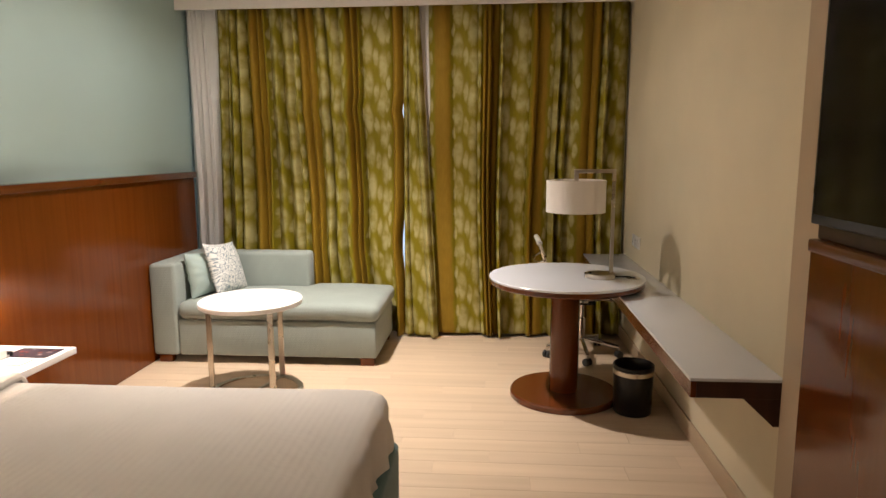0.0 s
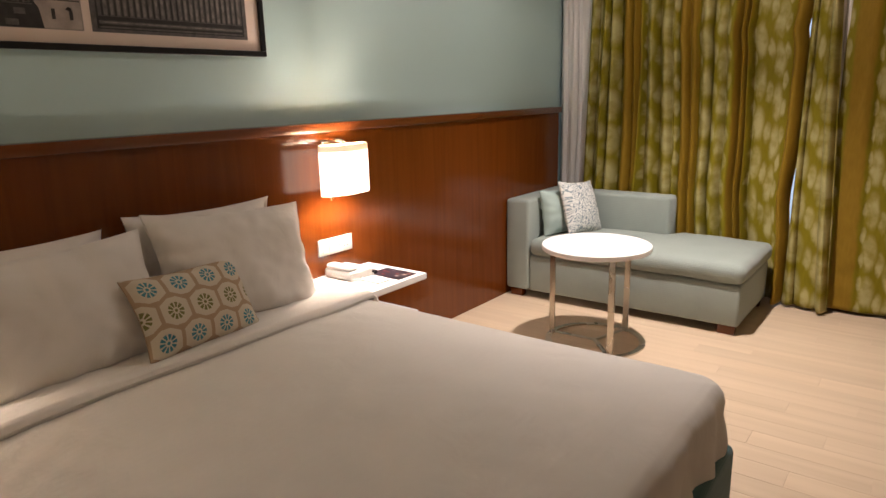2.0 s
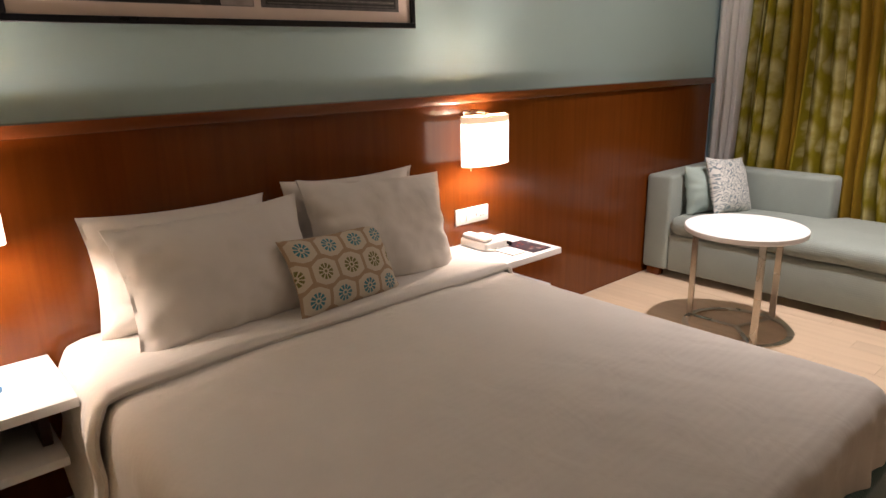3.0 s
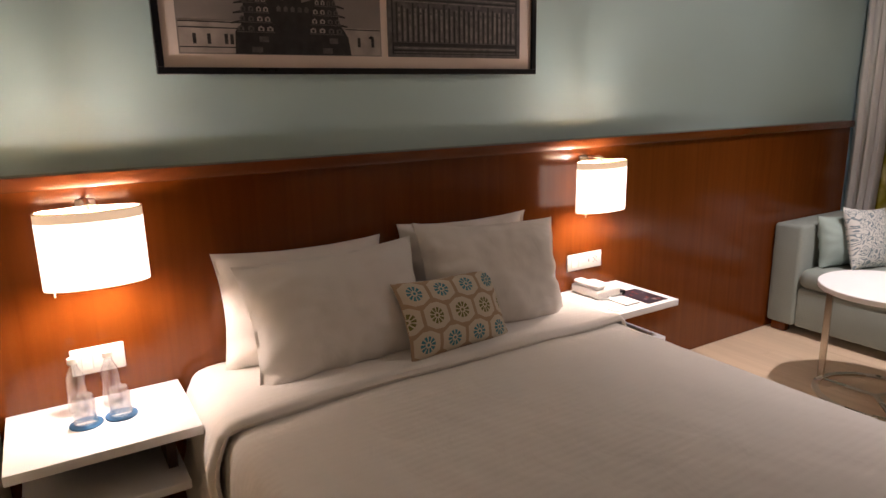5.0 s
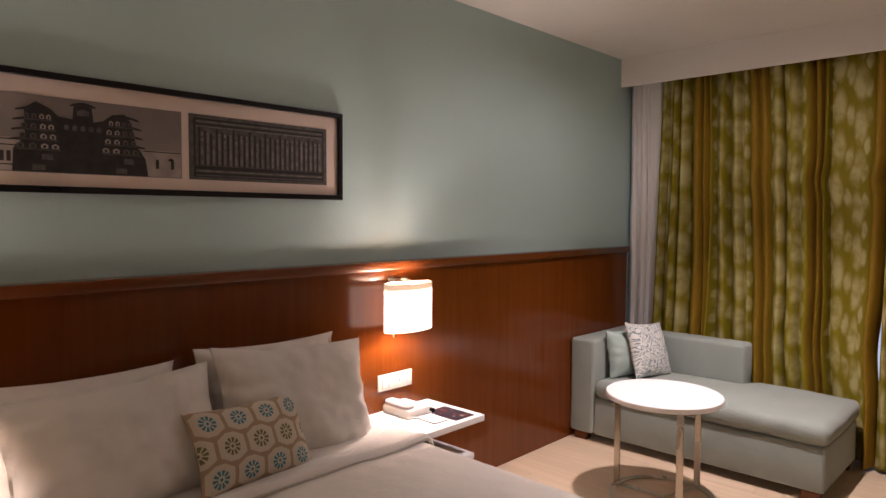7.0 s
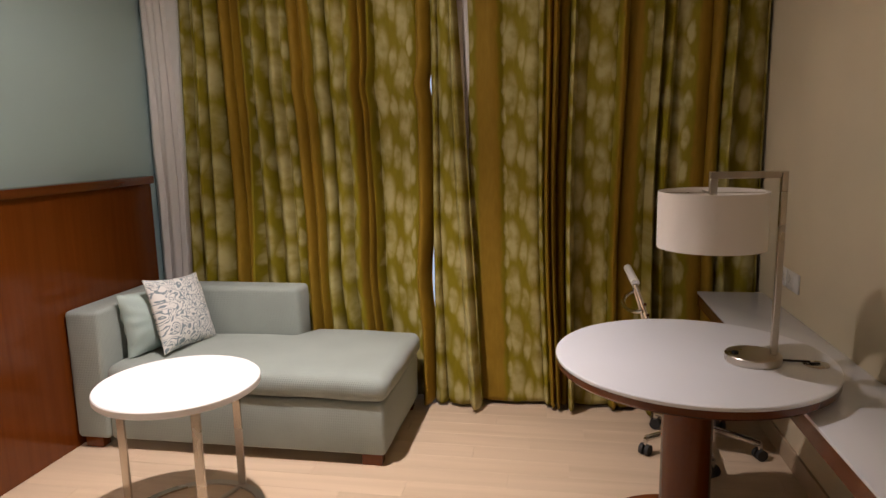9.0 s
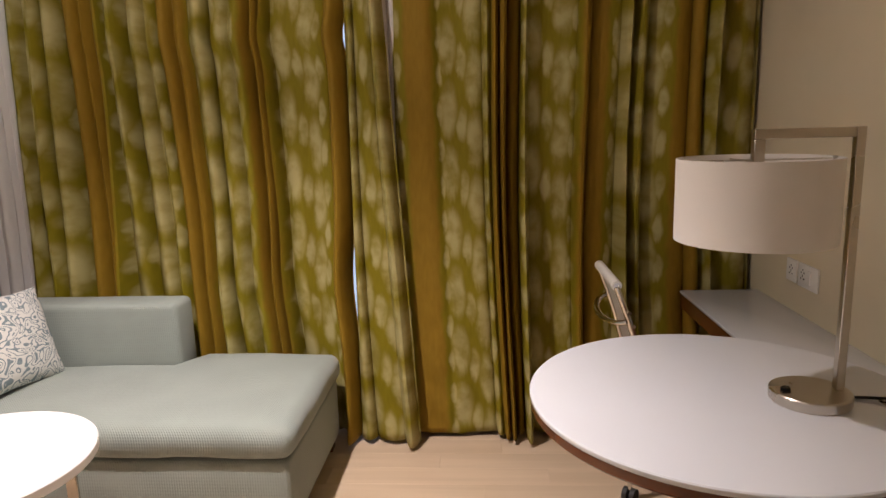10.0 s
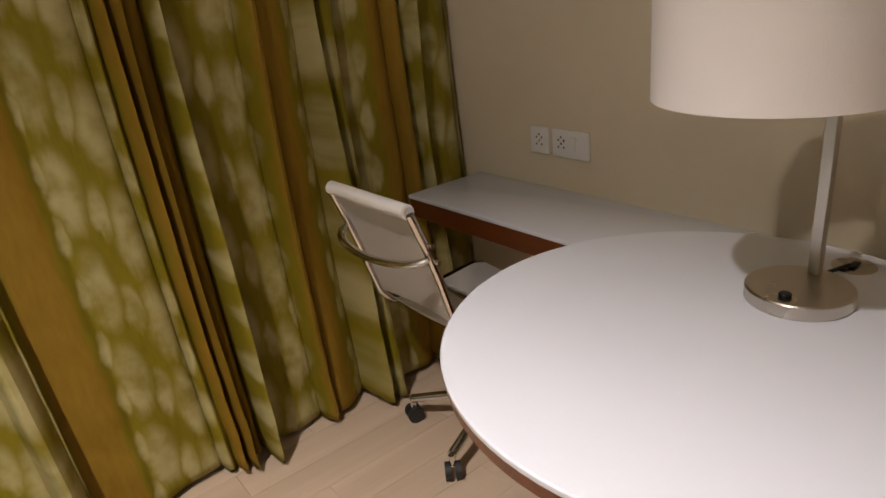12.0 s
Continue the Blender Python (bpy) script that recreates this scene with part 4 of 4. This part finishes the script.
part("seat_cushion", seat_cushion(), SOFA, chaise)
for x0, y0 in ((SX0 + 0.03, SY0 + 0.01), (SX1 - 0.12, SY0 + 0.012), (SX0 + 0.03, SY1 - 0.09), (SX1 - 0.12, SY1 - 0.09)):
    part("foot", box(x0, x0 + 0.10, y0, y0 + 0.06, 0, 0.054, 0.004), VENEER, chaise, "short reddish wooden foot")
ob = part("satin_cushion", pillow(0.42, 0.34, 0.15, pose(-1.93, 5.05, 0.610, 0, 0, 72) @ pose(0, 0, 0, -8, 0, 0), 0.012, 0.0, 2), PALE_TEAL)
tagged(ob, "pale teal satin cushion leaning on the sofa arm", "cushion")
ob = part("scroll_cushion", pillow(0.40, 0.40, 0.13, pose(-1.815, 5.10, 0.638, 0, 0, 80) @ pose(0, 0, 0, -20, 5, 0), 0.005, 0.0, 6), SCROLL)
tagged(ob, "white and grey scroll-patterned cushion on the sofa", "cushion")

# ---- coffee table ----
CX, CY, CZ, CR = -1.290, 4.222, 0.600, 0.315
ct = thing("coffee_table", (CX, CY, 0), "round white side table on three flat steel legs", "coffee table")
part("tabletop", lathe([(0, CZ - 0.03), (CR - 0.004, CZ - 0.03), (CR, CZ - 0.026), (CR, CZ - 0.004), (CR - 0.004, CZ), (0, CZ)], (CX, CY, 0), 72), WHITE, ct, "thick white round top")
RX, RY, RR = -1.284, 4.227, 0.283
for a in (182, 311, 73):
    fx, fy = RX + RR * math.cos(radians(a)), RY + RR * math.sin(radians(a))
    part("leg", box(fx - 0.018, fx + 0.018, fy - 0.006, fy + 0.006, 0.0115, CZ - 0.0305, 0.002, 1), STEEL, ct, "brushed steel leg")
    part("floor_bar", tube([(RX + 0.255 * math.cos(radians(a)), RY + 0.255 * math.sin(radians(a)), 0.006), (RX, RY, 0.006)], 0.015, 8, flat=0.35), STEEL, ct)
part("floor_ring", lathe([(RR - 0.022, 0.001), (RR + 0.012, 0.001), (RR + 0.012, 0.010), (RR - 0.022, 0.010), (RR - 0.022, 0.001)], (RX, RY, 0), 72), STEEL, ct, "flat steel ring on the floor")

# ---- bench and round desk ----
bench = thing("wall_bench", (1.1, 4.1, 0.62), "long wall-hung bench with a white top and brown fascia", "bench")
part("top", box(0.928, EAST - 0.001, 2.672, 5.56, 0.682, 0.695, 0.003), QUARTZ, bench, "white glossy top")
part("fascia", box(0.932, 0.952, 2.675, 5.555, 0.620, 0.6815), VENEER_Y, bench, "reddish wooden front edge", False)
part("end_panel", box(0.953, EAST - 0.001, 2.675, 2.70, 0.620, 0.6815), DARKWOOD, bench, "", False)
part("underside", box(0.953, EAST - 0.001, 2.701, 5.555, 0.640, 0.6815), DARKWOOD, bench, "", False)
for y in (2.676, 3.9, 5.2):
    bm = bmesh.new()
    tri = [(1.12, 0.619), (EAST - 0.001, 0.619), (EAST - 0.001, 0.515), (EAST - 0.03, 0.515)]
    a = [bm.verts.new((x, y, z)) for x, z in tri]
    b = [bm.verts.new((x, y + 0.035, z)) for x, z in tri]
    bm.faces.new(a)
    bm.faces.new(b[::-1])
    for k in range(4):
        bm.faces.new((a[k], b[k], b[(k + 1) % 4], a[(k + 1) % 4]))
    bmesh.ops.recalc_face_normals(bm, faces=bm.faces)
    part("bracket", bm, DARKWOOD, bench, "dark wooden bracket", False)

TX, TY, TR, TZ = 0.657, 4.292, 0.467, 0.758
desk = thing("round_desk", (TX, TY, 0), "round white-topped pedestal desk in reddish-brown wood", "table")
part("tabletop", lathe([(0, TZ - 0.014), (TR - 0.002, TZ - 0.014), (TR, TZ - 0.011), (TR, TZ - 0.003), (TR - 0.003, TZ), (0, TZ)], (TX, TY, 0), 96), QUARTZ, desk, "glossy white round top")
part("rim", lathe([(0, TZ - 0.045), (TR - 0.012, TZ - 0.045), (TR - 0.004, TZ - 0.037), (TR - 0.004, TZ - 0.0145), (0, TZ - 0.0145)], (TX, TY, 0), 96), VENEER_Y, desk, "wooden edge under the top")
part("column", lathe([(0.088, 0.041), (0.088, TZ - 0.046)], (TX, TY, 0), 48), VENEER, desk, "round wooden column")
part("base", lathe([(0, 0), (0.325, 0), (0.33, 0.005), (0.33, 0.030), (0.322, 0.040), (0, 0.040)], (TX, TY, 0), 80), VENEER_Y, desk, "flat round wooden base")
part("grommet", lathe([(0, TZ + 0.0005), (0.040, TZ + 0.0005), (0.040, TZ + 0.0025), (0.034, TZ + 0.0035), (0, TZ + 0.0035)], (1.044, 4.226, 0), 32), STEEL, desk, "steel cable grommet")
part("cable_slot", box(1.022, 1.056, 4.218, 4.232, TZ + 0.0036, TZ + 0.009, 0.002), BLACK, desk, "dark slot with the lamp's plug")


def desk_lamp():
    sx, sy, cx = 0.916, 4.246, 0.698
    t = thing("desk_lamp", (0.851, 4.244, TZ), "switched-off desk lamp with a drum shade and steel arm", "lamp")
    part("base", lathe([(0, 0), (0.088, 0), (0.090, 0.003), (0.090, 0.024), (0.087, 0.027), (0, 0.027)], (0.851, 4.244, TZ + 0.0005), 64), STEEL, t, "round brushed steel base")
    part("switch", lathe([(0, 0), (0.011, 0), (0.011, 0.005), (0.009, 0.007), (0, 0.007)], (0.793, 4.242, TZ + 0.0278), 20), BLACK, t)
    part("stem", box(sx - 0.010, sx + 0.010, sy - 0.010, sy + 0.010, TZ + 0.0275, 1.4005, 0.0015, 1), STEEL, t, "square steel stem")
    part("arm", box(cx - 0.012, sx - 0.0105, sy - 0.010, sy + 0.010, 1.378, 1.400, 0.0015, 1), STEEL, t, "square steel arm")
    part("drop", box(cx - 0.012, cx + 0.012, sy - 0.0105, sy + 0.0105, 1.325, 1.3775, 0.0015, 1), STEEL, t)
    r = 0.173
    part("shade", lathe([(r, 1.150), (r, 1.337), (r - 0.002, 1.3375), (r - 0.003, 1.336), (r - 0.003, 1.151), (r, 1.150)], (cx, sy, 0), 72), SHADE_OFF, t, "cream fabric drum shade")
    part("spider", box(cx - 0.163, cx + 0.163, sy - 0.002, sy + 0.002, 1.330, 1.334), STEEL, t)
    part("spider", box(cx - 0.002, cx + 0.002, sy - 0.163, sy + 0.163, 1.325, 1.329), STEEL, t)
    part("bulb", lathe([(0, 1.324), (0.016, 1.324), (0.016, 1.29), (0.028, 1.25), (0.026, 1.225), (0, 1.21)], (cx, sy, 0), 24), PLASTIC, t)
    part("cable", tube([(0.938, 4.246, TZ + 0.006), (0.96, 4.248, TZ + 0.005), (0.985, 4.247, TZ + 0.005), (1.005, 4.238, TZ + 0.007), (1.026, 4.228, TZ + 0.010)], 0.004, 8), BLACK, t, "black cable")


desk_lamp()


def waste_bin():
    x, y = 1.030, 4.055
    t = thing("waste_bin", (x, y, 0), "black waste bin with a chrome band below the rim", "bin")
    part("body", lathe([(0, 0.002), (0.104, 0.002), (0.108, 0.008), (0.113, 0.235), (0.109, 0.235), (0.104, 0.012), (0, 0.012)], (x, y, 0), 56), BLACK, t)
    part("band", lathe([(0.1135, 0.236), (0.1165, 0.237), (0.1165, 0.262), (0.1135, 0.263), (0.110, 0.250), (0.1135, 0.236)], (x, y, 0), 56), STEEL, t, "chrome band")
    part("liner_rim", lathe([(0.1140, 0.264), (0.117, 0.268), (0.116, 0.288), (0.110, 0.292), (0.105, 0.285), (0.105, 0.20)], (x, y, 0), 56), BLACK, t, "black bag edge")


waste_bin()


def swivel_chair():
    cx, cy = 0.875, 5.135
    t = thing("swivel_chair", (cx, cy, 0), "white mesh swivel chair with chrome frame on castors", "chair")
    hw, base_y = 0.175, cy
    cy += 0.05
    prof = [(0.545, 0.858), (0.578, 0.772), (0.613, 0.665), (0.640, 0.565), (0.660, 0.50), (0.695, 0.458), (0.76, 0.448), (0.90, 0.452), (1.03, 0.462), (1.075, 0.448)]
    for name, points in (("backrest", prof[:5]), ("seat", prof[4:])):
        bm = bmesh.new()
        rows = []
        for x, z in points:
            rows.append([bm.verts.new((x + 0.012 * math.cos(math.pi * k / 10 - math.pi / 2) * (1 if name == "backrest" else 0), cy - hw + 2 * hw * k / 10, z - (0.010 * math.sin(math.pi * k / 10) if name == "seat" else 0))) for k in range(11)])
        for a, b in zip(rows, rows[1:]):
            for k in range(10):
                bm.faces.new((a[k], a[k + 1], b[k + 1], b[k]))
        bmesh.ops.solidify(bm, geom=list(bm.faces), thickness=0.008)
        part(name, bm, PLASTIC, t, "white padded mesh sling")
    part("top_roll", tube([(0.545, cy - hw - 0.004, 0.856), (0.545, cy + hw + 0.004, 0.856)], 0.019, 16), PLASTIC, t, "white rolled top edge")
    for sign in (-1, 1):
        part("side_rail", tube([(x - 0.002, cy + sign * (hw + 0.012), z - 0.006) for x, z in prof], 0.011, 10), CHROME, t, "chrome side rail")
        part("end_cap", tube([(0.545, cy + sign * (hw + 0.004), 0.856), (0.545, cy + sign * (hw + 0.014), 0.856)], 0.013, 14), CHROME, t)
        for x, z in ((0.588, 0.762), (0.602, 0.712)):
            part("bolt", tube([(x, cy + sign * (hw + 0.02), z), (x, cy + sign * (hw + 0.032), z)], 0.007, 10), CHROME, t)
    part("back_brace", tube([(0.578 - 0.065 * math.sin(a), cy + (hw + 0.02) * math.cos(a), 0.728 - 0.02 * math.sin(a)) for a in [math.pi * k / 12 for k in range(13)]], 0.012, 10, flat=0.8), CHROME, t, "curved chrome brace behind the back")
    part("cross_bar", tube([(0.86, cy - hw - 0.012, 0.435), (0.86, cy + hw + 0.012, 0.435)], 0.012, 10), CHROME, t)
    part("gas_column", lathe([(0, 0.11), (0.028, 0.11), (0.028, 0.28), (0.018, 0.285), (0.018, 0.40), (0.07, 0.405), (0.07, 0.425), (0, 0.425)], (cx, base_y, 0), 28), CHROME, t, "chrome gas column")
    part("tilt_box", box(cx - 0.09, cx + 0.09, base_y - 0.06, base_y + 0.06, 0.388, 0.428, 0.01), BLACK, t)
    for k in range(5):
        a = radians(56 + 72 * k)
        ex, ey = cx + 0.275 * math.cos(a), base_y + 0.275 * math.sin(a)
        part("star_leg", tube([(cx + 0.02 * math.cos(a), base_y + 0.02 * math.sin(a), 0.125), (cx + 0.15 * math.cos(a), base_y + 0.15 * math.sin(a), 0.105), (ex, ey, 0.083)], 0.015, 10), CHROME, t, "chrome star leg")
        caster = part("castor", tube([(ex, ey, 0.084), (ex, ey, 0.050)], 0.010, 10), CHROME, t)
        side = Vector((-math.sin(a + 0.6), math.cos(a + 0.6), 0))
        for sgn in (-1, 1):
            p0, p1 = Vector((ex, ey, 0.0275)) + side * 0.006 * sgn, Vector((ex, ey, 0.0275)) + side * 0.024 * sgn
            bm = tube([p0, p1], 0.027, 20)
            part("wheel", bm, RUBBER, caster, "black castor wheel")


swivel_chair()

# ---- television panel ----
tvp = thing("tv_panelling", (1.22, 1.4, 0), "reddish-brown wooden television panelling", "panelling", kind="structure")
part("edge_strip", box(1.235, EAST - 0.0005, 2.453, 2.64, 0.002, 2.60), SKIRT, tvp, "tan edge strip", False)
part("lower_panel", box(1.205, EAST - 0.0005, 0.9, 2.452, 0.002, 1.235, 0.004), VENEER, tvp)
part("upper_panel", box(1.225, EAST - 0.0005, 0.9, 2.452, 1.2365, 2.60), DARKWOOD, tvp, "dark recessed back panel", False)
part("rail", box(1.195, EAST - 0.0005, 0.9, 2.452, 1.195, 1.2345, 0.006), VENEER_Y, tvp)
tv = thing("television", (1.20, 1.85, 1.285), "large black flat television on the wall panelling", "television")
part("body", box(1.187, 1.2245, 1.255, 2.428, 1.285, 1.965, 0.006), BLACK, tv)
part("screen", box(1.1845, 1.1865, 1.275, 2.408, 1.315, 1.945), SCREEN, tv, "dark glossy screen", False)

# ---- floor ----
structure("floor", box(WEST - T, EAST + T, SOUTH - T, NORTH + T, -0.05, -0.004), PLANK, "pale oak plank floor with fine joints", "floor")
floor_ob = bpy.data.objects["floor"]
PW, PL, GAP = 0.128, 0.92, 0.0009
shapes = {}


def plank_mesh(length):
    key = round(length, 2)
    if key not in shapes:
        bm = box(0, key - GAP, 0, PW - GAP, -0.0035, 0.0, 0.0006, 1)
        me = bpy.data.meshes.new("plank")
        bm.to_mesh(me)
        bm.free()
        me.materials.append(PLANK)
        shapes[key] = me
    return shapes[key]


rnd = random.Random(12)
row = 0
y = SOUTH
while y < NORTH - 0.01:
    x = (WEST if y > 0.32 else -0.75) + 0.001
    first = True
    while x < EAST - 0.02:
        length = (PL * ((row * 0.37) % 1 * 0.8 + 0.2)) if first else PL
        length = round(min(length, EAST - x), 2)
        if length > 0.02:
            ob = new("plank", plank_mesh(length))
            ob.location = (x, y, 0)
            ob.parent = floor_ob
        x += max(length, 0.02)
        first = False
    y += PW
    row += 1
